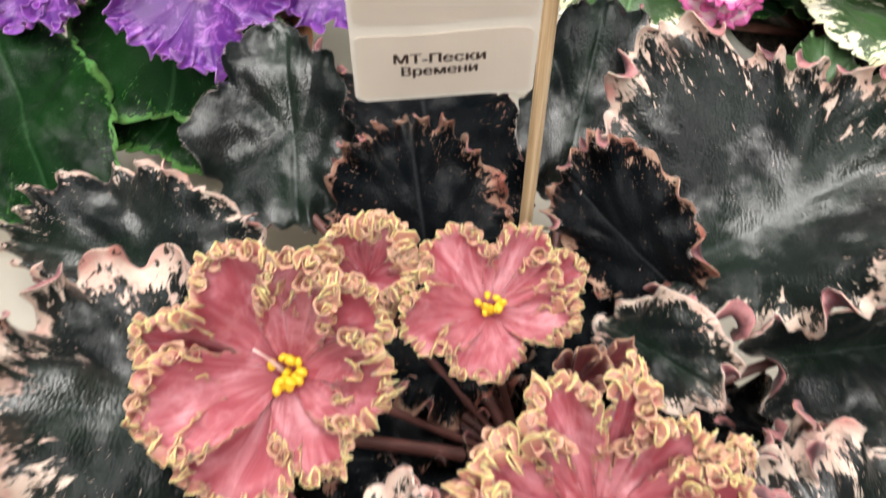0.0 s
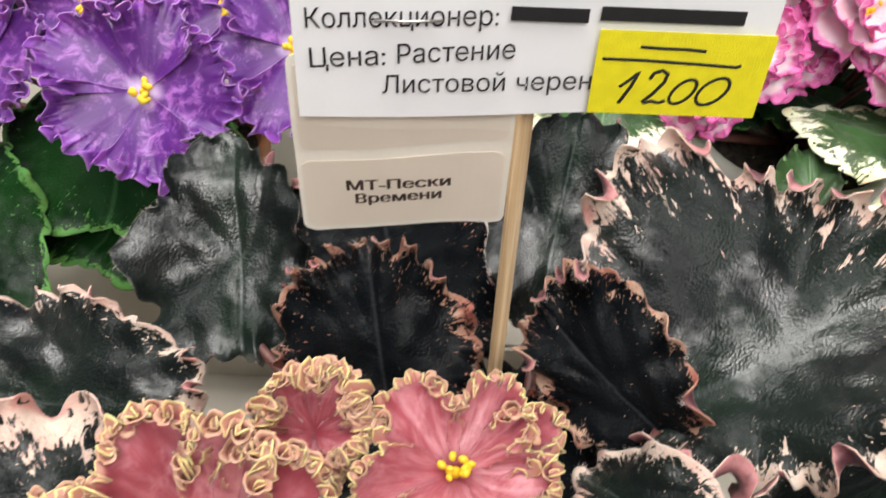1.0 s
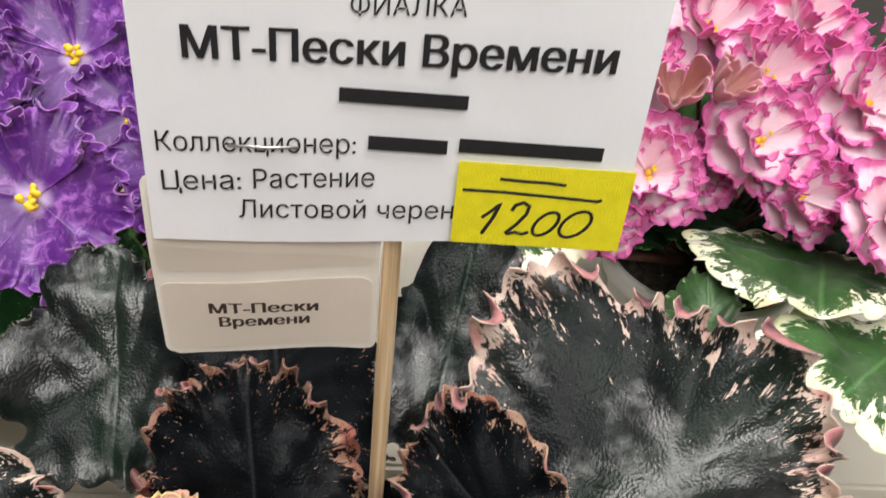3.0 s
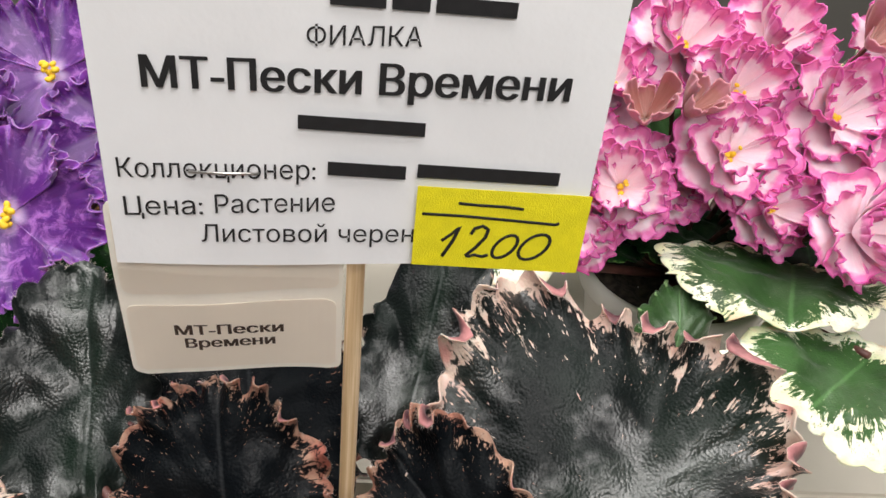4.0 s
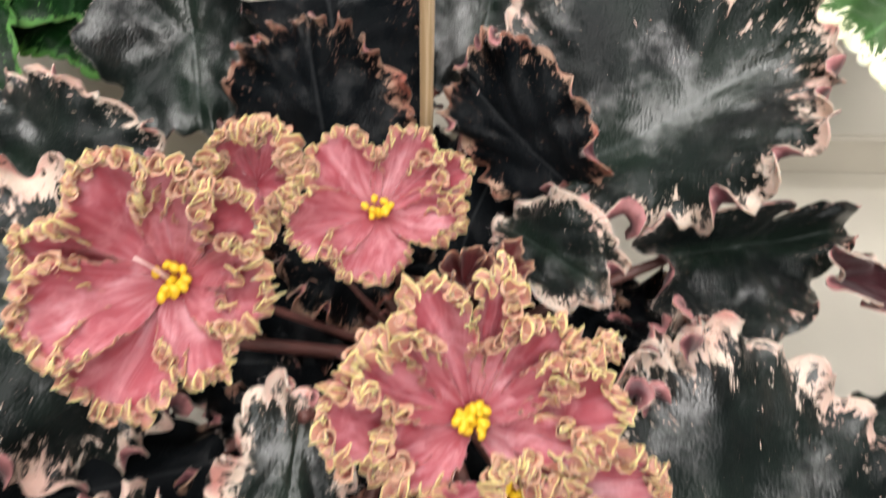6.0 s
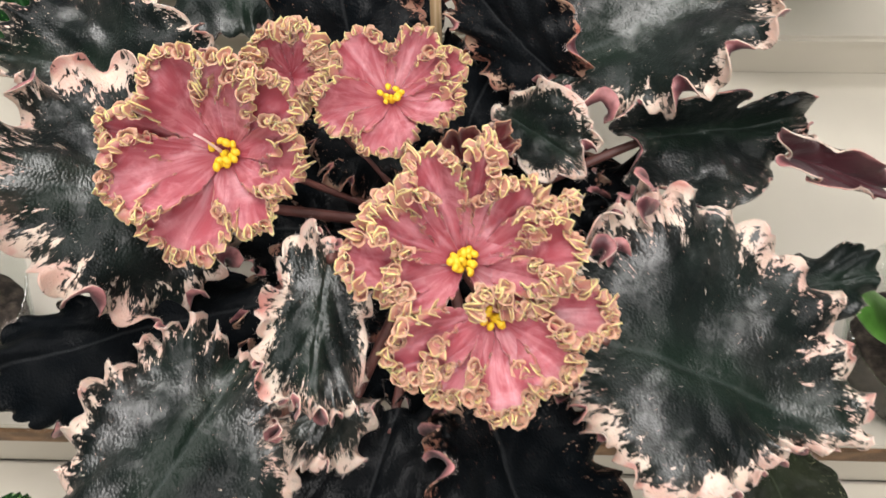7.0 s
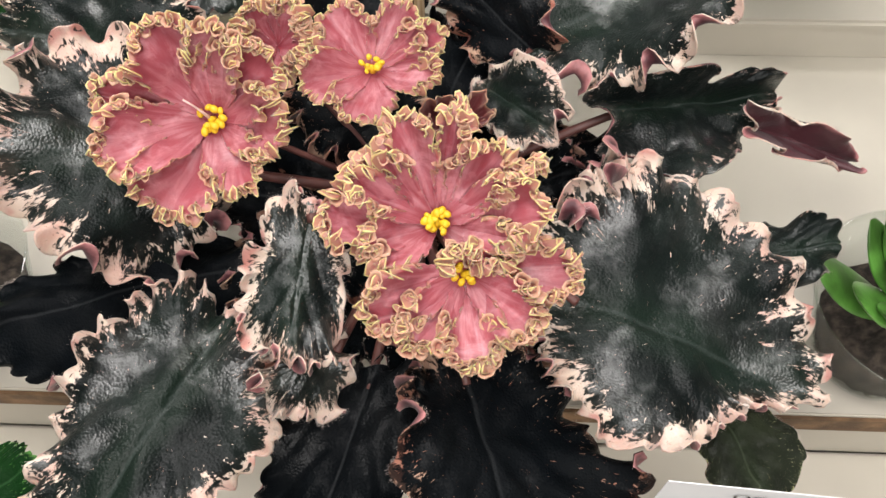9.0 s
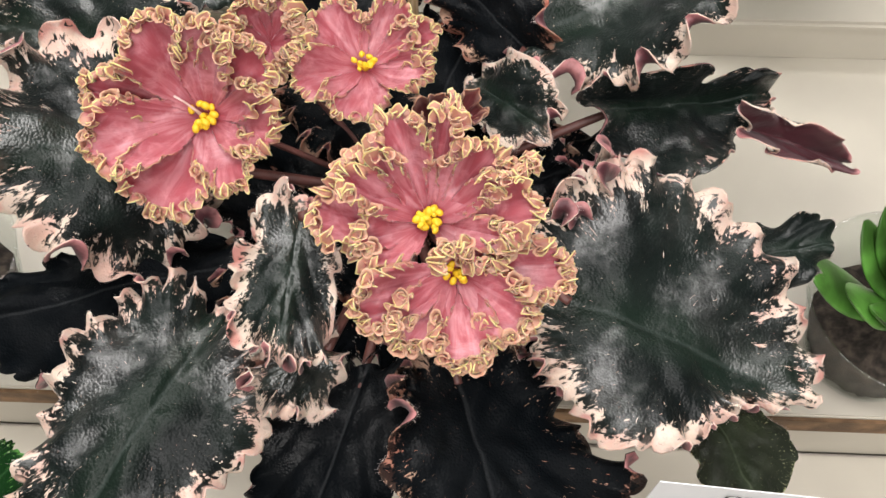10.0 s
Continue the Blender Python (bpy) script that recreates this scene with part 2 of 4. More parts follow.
def clear(name):
    n = Nodes(name)
    gloss = n.add("ShaderNodeBsdfGlossy", Color=(1, 1, 1, 1), Roughness=0.08)
    thin = n.add("ShaderNodeBsdfTransparent", Color=(0.93, 0.95, 0.94, 1))
    mixed = n.tree.nodes.new("ShaderNodeMixShader")
    mixed.inputs[0].default_value = 0.09
    n.put(mixed.inputs[1], thin.outputs[0])
    n.put(mixed.inputs[2], gloss.outputs[0])
    n.put(n.tree.nodes["Material Output"].inputs["Surface"], mixed.outputs[0])
    return n.mat


BAMBOO, CLEAR = bamboo(), clear("clear_plastic")


# ---- mesh helpers ----
def hang(ob, parent):
    if parent is not None:
        ob.parent = parent
    return ob


def mesh_object(name, verts, faces, mats, parent=None, label="", smooth=True, index=None, attrs=()):
    me = bpy.data.meshes.new(name)
    me.from_pydata([tuple(v) for v in verts], [], faces)
    for m in mats:
        me.materials.append(m)
    if index is not None:
        me.polygons.foreach_set("material_index", index)
    for key, kind, values in attrs:
        layer = me.attributes.new(key, kind, "POINT")
        layer.data.foreach_set("vector" if kind == "FLOAT_VECTOR" else "value", np.asarray(values, dtype=np.float32).ravel())
    me.polygons.foreach_set("use_smooth", [smooth] * len(me.polygons))
    me.update()
    ob = hang(new(name, me), parent)
    return tagged(ob, label) if label else ob


def part(name, bm, material, parent=None, label="", smooth=False):
    me = bpy.data.meshes.new(name)
    bm.to_mesh(me)
    bm.free()
    me.materials.append(material)
    me.polygons.foreach_set("use_smooth", [smooth] * len(me.polygons))
    ob = hang(new(name, me), parent)
    return tagged(ob, label) if label else ob


def box(bm, x0, x1, y0, y1, z0, z1, bevel=0.0):
    made = bmesh.ops.create_cube(bm, size=1.0)["verts"]
    for v in made:
        v.co = Vector(((x0 + x1) / 2 + v.co.x * (x1 - x0), (y0 + y1) / 2 + v.co.y * (y1 - y0), (z0 + z1) / 2 + v.co.z * (z1 - z0)))
    if bevel:
        edges = list({e for v in made for e in v.link_edges})
        bmesh.ops.bevel(bm, geom=edges, offset=bevel, segments=2, affect="EDGES")
    return bm


def tube(points, radii, sides=10):
    """Rings swept along points; returns vertices and faces with closed ends."""
    pts = [Vector(p) for p in points]
    verts, faces = [], []
    for i, p in enumerate(pts):
        d = (pts[min(i + 1, len(pts) - 1)] - pts[max(i - 1, 0)]).normalized()
        a = d.orthogonal().normalized()
        if i:
            a = (last - d * last.dot(d)).normalized()
        last = a
        b = d.cross(a)
        for k in range(sides):
            t = 2 * math.pi * k / sides
            verts.append(p + (a * math.cos(t) + b * math.sin(t)) * radii[i])
    for i in range(len(pts) - 1):
        for k in range(sides):
            j = (k + 1) % sides
            faces.append((i * sides + k, i * sides + j, (i + 1) * sides + j, (i + 1) * sides + k))
    faces.append(tuple(range(sides))[::-1])
    faces.append(tuple(range((len(pts) - 1) * sides, len(pts) * sides)))
    return verts, faces


def arc(a, c, b, n=12):
    a, b, c = Vector(a), Vector(b), Vector(c)
    return [a * (1 - t) ** 2 + c * 2 * t * (1 - t) + b * t * t for t in (i / n for i in range(n + 1))]


def turned(profile, sides=48, centre=(0, 0)):
    """A surface of revolution from (radius, height) pairs."""
    verts, faces = [], []
    for r, z in profile:
        for k in range(sides):
            t = 2 * math.pi * k / sides
            verts.append((centre[0] + r * math.cos(t), centre[1] + r * math.sin(t), z))
    for i in range(len(profile) - 1):
        for k in range(sides):
            j = (k + 1) % sides
            faces.append((i * sides + k, i * sides + j, (i + 1) * sides + j, (i + 1) * sides + k))
    return verts, faces


# ---- leaves ----
def leaf(parent, base, tip, left, right, crown=None, mats=(LEAF, LEAF_UNDER), margin=0.9, ruffle=0.0045, waves=11, bow=0.004, cup=0.0,
         seed=1, under=False, notch=0.10, quilt=0.0009, stalk=0.0022, label="", res=264, roll=1.9, lip=0.0056, bias=-0.2, point=0.0, swell=0.0056, hair=0, shape=(1.0,)):
    """A violet leaf between its base, tip and the two widest points of its margin: quilted blade, a border that rolls up and down in frills,
    a thickness with its own underside, and a stalk to the crown."""
    rng = random.Random(seed)
    B, T, L, R = (Vector(p) for p in (base, tip, left, right))
    n = (R - L).cross(T - B).normalized()
    if (n.z < 0) != under:
        L, R = R, L
        n = -n
    mid = (B + T) / 2 + n * bow
    axis = lambda y: B * (1 - y) ** 2 + mid * 2 * y * (1 - y) + T * y * y
    va, vb = L - axis(0.42), R - axis(0.42)
    half, lift = (vb - va) / 2, (va + vb) / 2
    span = half.length
    ph = [rng.uniform(0, 6.28) for _ in range(8)]
    long_way = (T - B).normalized()
    shrink = 1 - 0.55 * lip / max(span, 0.012)

    def girth(th):
        """How far the outline reaches at an angle from the tip, smooth between the given steps."""
        u = (th / (2 * math.pi) % 1.0) * len(shape)
        i, f = int(u), u - int(u)
        a, b, c, d = (shape[(i + j) % len(shape)] for j in (-1, 0, 1, 2))
        return b + 0.5 * f * (c - a + f * (2 * a - 5 * b + 4 * c - d + f * (3 * (b - c) + d - a)))

    def wave_at(th):
        return waves * th + 0.9 * math.sin(3 * th + ph[0]) + 0.7 * math.sin(5 * th + ph[1]) + ph[2]

    def spot(rho, th):
        c, s = math.cos(th), math.sin(th)
        ox = s * (1.0 - 0.16 * c + 0.06 * math.cos(2 * th))
        oy = 0.46 + (0.54 + point * max(0.0, c) ** 6) * c - 0.04 * (1 - c)
        d = abs((th % (2 * math.pi)) - math.pi)
        oy += (notch + 0.04) * math.exp(-(d / 0.38) ** 2)
        wv = wave_at(th)
        k = rho * shrink * girth(th) * (1 + (0.035 * abs(math.cos(wv)) + 0.02 * math.sin(5 * th + ph[5]) - 0.02) * rho ** 4)
        x, y = ox * k, 0.42 + (oy - 0.42) * k
        q = axis(y) + half * x + lift * (math.sqrt(x * x + 0.03) - 0.17) * 1.1
        w = max(0.0, (rho - 0.35) / 0.65)
        w2 = max(0.0, (rho - 0.74) / 0.26)
        h = ruffle * (0.8 * w ** 2 * math.sin(4 * th + ph[3]) + 0.5 * w ** 2 * math.sin(7 * th + ph[4])) + cup * x * x
        h += ruffle * 0.5 * w2 ** 2 * math.sin(wv)
        bent = y + 0.07 * noise.noise(q * 34.0 + Vector((0, 0, seed)))
        pil = 1.0 - abs(math.cos(math.pi * ((bent - 0.62 * abs(x) ** 1.2) * 3.4 + ph[7] * 0.1))) ** 4
        h += quilt * (pil - 0.6) * (1 - rho ** 4) * min(1.0, abs(x) * 5)
        h -= quilt * 0.7 * math.exp(-(x / 0.05) ** 2)
        h += swell * noise.noise(q * 42.0 + Vector((seed, 0, 0))) + swell * 0.35 * noise.noise(q * 130.0 + Vector((0, seed, 0)))
        return q + n * h, x, y

    inner = [0.0, 0.10, 0.2, 0.3, 0.4, 0.5, 0.58, 0.66, 0.73, 0.79, 0.85, 0.9, 0.95, 1.0]
    outer = [0.125, 0.25, 0.375, 0.5, 0.625, 0.75, 0.875, 1.0]
    top, polar, blade = [], [], []
    rows = {rho: [spot(rho, 2 * math.pi * k / res) for k in range(res)] for rho in inner + [0.97]}
    for rho in inner:
        for k in range(res):
            th = 2 * math.pi * k / res
            q, x, y = rows[rho][k]
            top.append(q)
            polar.append((math.cos(th), math.sin(th), rho * 0.84))
            blade.append((x, y, span))
    for e in outer:
        for k in range(res):
            th = 2 * math.pi * k / res
            q, x, y = rows[1.0][k]
            out = (q - rows[0.97][k][0]).normalized()
            along = (rows[1.0][(k + 1) % res][0] - rows[1.0][k - 1][0]).normalized()
            up = out.cross(along)
            if up.dot(n) < 0:
                up = -up
            up.normalize()
            wv = wave_at(th)
            strength = 0.6 + 0.3 * math.sin(2 * th + ph[4]) + 0.3 * math.sin(7 * th + ph[5])
            turn = roll * strength * (math.sin(wv) + 0.35 * math.sin(2.1 * wv + ph[6])) + bias
            turn = turn if abs(turn) > 0.05 else 0.05
            reach = lip * (0.8 + 0.25 * math.sin(wv * 0.5 + ph[6]) + 0.12 * math.sin(wv * 2.0))
            r = reach / turn
            a = turn * e
            q = q + out * (math.sin(a) * r) + up * ((1 - math.cos(a)) * r) + along * (0.24 * lip * e * e * math.sin(2 * wv))
            top.append(q)
            polar.append((math.cos(th), math.sin(th), 0.84 + 0.16 * e))
            blade.append((x, y, span))
    m = len(inner) + len(outer)
    nor = [n] * len(top)
    for i in range(1, m):
        for k in range(res):
            a = top[min(i + 1, m - 1) * res + k] - top[(i - 1) * res + k]
            b = top[i * res + (k + 1) % res] - top[i * res + (k - 1) % res]
            c = a.cross(b)
            nor[i * res + k] = c.normalized() if c.length > 1e-12 else n
    if sum(nor[j].dot(n) for j in range(4 * res, 5 * res)) < 0:
        nor = nor[:res] + [-v for v in nor[res:]]
    thick = [0.0011 * (1 - 0.6 * p[2] ** 4) for p in polar]
    verts = top + [top[j] - nor[j] * thick[j] for j in range(len(top))]
    off = len(top)
    faces, index = [], []
    for i in range(m - 1):
        for k in range(res):
            j = (k + 1) % res
            f = (i * res + k, (i + 1) * res + k, (i + 1) * res + j, i * res + j)
            if i == 0:
                f = (0, f[1], f[2])
            faces.append(f[::-1])
            index.append(0)
            faces.append(tuple(off + v for v in f))
            index.append(1)
    for k in range(res):
        j = (k + 1) % res
        e = (m - 1) * res
        faces.append((e + k, e + j, off + e + j, off + e + k))
        index.append(0)
    ob = mesh_object("leaf", verts, faces, mats, parent, label, True, index,
                     (("polar", "FLOAT_VECTOR", polar * 2), ("blade", "FLOAT_VECTOR", blade * 2), ("margin", "FLOAT", [margin] * (2 * off))))
    if hair:
        hv, hf = [], []
        last = (m - 1) * res
        for _ in range(hair):
            k = rng.randrange(res)
            a, b = top[last + k], top[last + (k + 1) % res]
            q = a.lerp(b, rng.random())
            out = (top[last + k] - top[last - 2 * res + k]).normalized() + nor[last + k] * rng.uniform(-0.9, 0.9) + (b - a).normalized() * rng.uniform(-0.6, 0.6)
            w = (b - a).normalized() * 0.00003
            tip_at = q + out.normalized() * rng.uniform(0.0008, 0.0021)
            hv += [q - w, q + w, tip_at + Vector((0, 0, -0.0001))]
            hf.append((len(hv) - 3, len(hv) - 2, len(hv) - 1))
        fuzz = mesh_object("margin_hair", hv, hf, [HAIR], ob, "fine pale hairs along the leaf edge")
        tagged(fuzz, kind="stuff")
    if crown is not None:
        start = axis(0.12) - n * 0.002
        c = Vector(crown)
        bend = start * 0.6 + c * 0.4 + Vector((0, 0, 0.004))
        v, f = tube(arc(start, bend, c), [stalk * (0.7 + 0.4 * i / 12) for i in range(13)])
        mesh_object("petiole", v, f, [STALK], ob, "dark red leaf stalk")
    return ob


# ---- flowers ----
def petal_mesh(rng, size, width, rise, ruffle, waves, curl, fold=0.0, nr=26, ns=64, start=0.52, notch=0.26, sway=1.0):
    """One petal in the flower's own axes: it grows along +y from the throat, z is the way the flower faces."""
    verts, co, faces = [], [], []
    p = [rng.uniform(0, 6.28) for _ in range(6)]
    for i in range(nr + 1):
        r = 1.0 - (1.0 - i / nr) ** 1.5
        for k in range(ns + 1):
            u = 2 * k / ns - 1
            ang = u * width * (0.92 + 0.08 * min(1, r * 1.6))
            reach = (1 - notch * abs(u) ** 2.6 + 0.05 * math.sin(5 * u + p[0])) * size
            edge = max(r, 0.0)
            side = max(0.0, abs(u) - 0.72) / 0.28 * min(1.0, max(0.0, (r - 0.45) / 0.4))
            s = max(r ** 1.3, 0.98 * side)
            w = max(0.0, (s - start) / (1.0 - start))
            dist = reach * r * (1 - 0.10 * w * w)
            wave = waves * u + 0.9 * math.sin(2.7 * u + p[1]) + p[2]
            h = rise * size * (r ** 1.5) + fold * size * u * u * r * r
            h += ruffle * w ** 2 * (math.sin(wave) * 0.9 + 0.6 * math.sin(2.2 * wave + p[3]) + 0.25 * math.sin(4.7 * wave + p[4]))
            dist += ruffle * w ** 2 * (0.7 * math.cos(wave) + 0.5 * math.cos(2.2 * wave + p[5]))
            cu = curl * w * w * (0.6 + 0.4 * math.sin(wave * 0.6 + p[4]))
            h += cu
            dist -= cu * 0.6 * w
            ang += ruffle / size * 0.9 * w ** 2 * math.cos(1.6 * wave + p[0])
            h += sway * size * r * r * (0.075 * math.sin(2.6 * u + p[5]) + 0.045 * math.sin(5.2 * u + 2.0 * r + p[0])) + sway * size * 0.035 * math.sin(5.0 * r + 2 * u + p[2]) * r
            verts.append((math.sin(ang) * dist, math.cos(ang) * dist, h))
            co.append((u, r, s))
    for i in range(nr):
        for k in range(ns):
            a = i * (ns + 1) + k
            faces.append((a, a + 1, a + ns + 2, a + ns + 1))
    return verts, faces, co


def ruffled_petal(rng, size, width, rise, lip, waves, roll, nr=15, ns=250):
    """One petal with a continuous gathered frill: a folded blade that fans out from the throat along +y, and a border that rolls to and fro."""
    p = [rng.uniform(0, 6.28) for _ in range(9)]
    far = 2.6
    seed = Vector((p[0], p[1], p[2])) * 3.0
    side = rng.uniform(-0.16, 0.16)

    def spot(r, a):
        x = width * math.sin(a) * (1 + 0.07 * math.sin(3 * a + p[0]))
        y = size * (0.57 + 0.43 * math.cos(a)) + size * 0.045 * math.cos(4 * a + p[1]) * math.sin(a / 2) ** 2
        x, y = x * r, y * r
        d = math.hypot(x, y) / size
        q = Vector((x, y, 0))
        h = rise * size * d ** 1.6 + 0.26 * size * d * (x / width) ** 2 + side * x * d
        h += size * d * (0.24 * noise.noise(q * 50.0 + seed) + 0.09 * noise.noise(q * 130.0 + seed))
        h += 0.035 * size * d * math.sin(7.0 * x / width + p[3]) * (1 - 0.5 * r)
        return Vector((x + 0.06 * size * d * noise.noise(q * 60.0 - seed), y, h))

    verts, co, faces = [], [], []
    steps = [-far + 2 * far * k / ns for k in range(ns + 1)]
    for i in range(nr + 1):
        r = (i / nr) ** 0.9
        for a in steps:
            verts.append(spot(r, a))
            co.append((a / far * 1.1, r * (0.35 + 0.65 * math.cos(a / 2.4) ** 2), 0.78 * r ** 1.4))
    rim = verts[-(ns + 1):]
    inner = [spot(0.93, a) for a in steps]
    outer = (0.14, 0.3, 0.46, 0.62, 0.76, 0.88, 0.95, 1.0)
    for e in outer:
        for k, a in enumerate(steps):
            q = rim[k]
            out = (q - inner[k]).normalized()
            along = (rim[min(k + 1, ns)] - rim[max(k - 1, 0)]).normalized()
            up = along.cross(out).normalized()
            if up.z < 0:
                up = -up
            fade = min(1.0, max(0.03, (far - 0.3 - abs(a)) / 0.7))
            wv = waves * a + 1.6 * math.sin(2 * a + p[4]) + 1.1 * math.sin(5 * a + p[5]) + p[6]
            strength = 0.75 + 0.35 * math.sin(1.7 * a + p[7]) + 0.25 * math.sin(4.3 * a + p[8])
            turn = roll * strength * (math.sin(wv) + 0.4 * math.sin(2.1 * wv + p[4])) + 0.5
            turn = turn if abs(turn) > 0.05 else 0.05
            reach = lip * fade * (0.85 + 0.3 * math.sin(0.37 * wv + p[5]) + 0.15 * math.sin(1.9 * wv + p[6]))
            bent = turn * e
            v = q + out * (math.sin(bent) * reach / turn) + up * ((1 - math.cos(bent)) * reach / turn)
            v += along * (lip * fade * e * e * (0.50 * math.cos(wv) + 0.16 * math.sin(2.3 * wv + p[7])))
            v += up * (lip * fade * e * e * (0.16 * math.sin(3.1 * wv + p[8]) + 0.05 * math.sin(5.3 * wv)))
            v += out * (lip * fade * e * e * 0.16 * math.sin(4.1 * wv + p[3]))
            verts.append(v)
            co.append((a / far * 1.1, 0.9, 0.79 + 0.21 * e * min(1.0, 0.3 + fade)))
    m = nr + len(outer)
    for i in range(m):
        for k in range(ns):
            a = i * (ns + 1) + k
            faces.append((a, a + ns + 1, a + ns + 2, a + 1))
    return verts, faces, co


def thicken(verts, faces, co, t):
    """A second face behind the first, stitched along the open border."""
    me = bpy.data.meshes.new("tmp")
    me.from_pydata([tuple(v) for v in verts], [], faces)
    me.update()
    nor = [v.normal.copy() for v in me.vertices]
    bpy.data.meshes.remove(me)
    n = len(verts)
    back = [tuple(Vector(v) - nor[i] * t) for i, v in enumerate(verts)]
    count = {}
    for f in faces:
        for a, b in zip(f, f[1:] + f[:1]):
            count[(a, b)] = 1
    rim = [(b, a, a + n, b + n) for (a, b) in count if (b, a) not in count]
    return list(verts) + back, list(faces) + [tuple(v + n for v in f[::-1]) for f in faces] + rim, list(co) * 2


def frill_mesh(rng, anchors, r0, r1):
    """Small crinkled cups crowded along a petal's edge."""
    verts, faces, co = [], [], []
    for place, normal in anchors:
        rad = rng.uniform(r0, r1)
        z = (Vector(normal) + Vector((rng.uniform(-0.7, 0.7), rng.uniform(-0.5, 0.9), rng.uniform(-0.2, 0.5)))).normalized()
        a = z.orthogonal().normalized()
        b = z.cross(a)
        k0, ns, p1, p2 = len(verts), 26, rng.uniform(0, 6.28), rng.uniform(0, 6.28)
        prof = ((0.10, -0.95, 0.05), (0.45, -0.85, 0.25), (0.72, -0.5, 0.45), (0.80, -0.1, 0.62), (0.90, 0.18, 0.78), (1.04, 0.32, 0.88), (1.16, 0.33, 0.94), (1.22, 0.29, 1.0))
        for rr, hh, s in prof:
            for k in range(ns):
                t = 2 * math.pi * k / ns
                wv = s * s * (0.13 * math.sin(2 * t + p1) + 0.10 * math.sin(3 * t + p2) + 0.05 * math.sin(7 * t + p1) + 0.02 * math.sin(11 * t + p2))
                q = Vector(place) + (a * math.cos(t) + b * math.sin(t)) * rad * rr * (1 + wv) + z * rad * (hh + s * s * (0.14 * math.sin(2 * t + p2) + 0.10 * math.sin(5 * t + p1) + 0.04 * math.sin(9 * t + p2)))
                verts.append(tuple(q))
                co.append((math.sin(t), 0.5, s))
        for i in range(len(prof) - 1):
            for k in range(ns):
                j = (k + 1) % ns
                faces.append((k0 + i * ns + k, k0 + i * ns + j, k0 + (i + 1) * ns + j, k0 + (i + 1) * ns + k))
        faces.append(tuple(k0 + k for k in range(ns))[::-1])
    return verts, faces, co


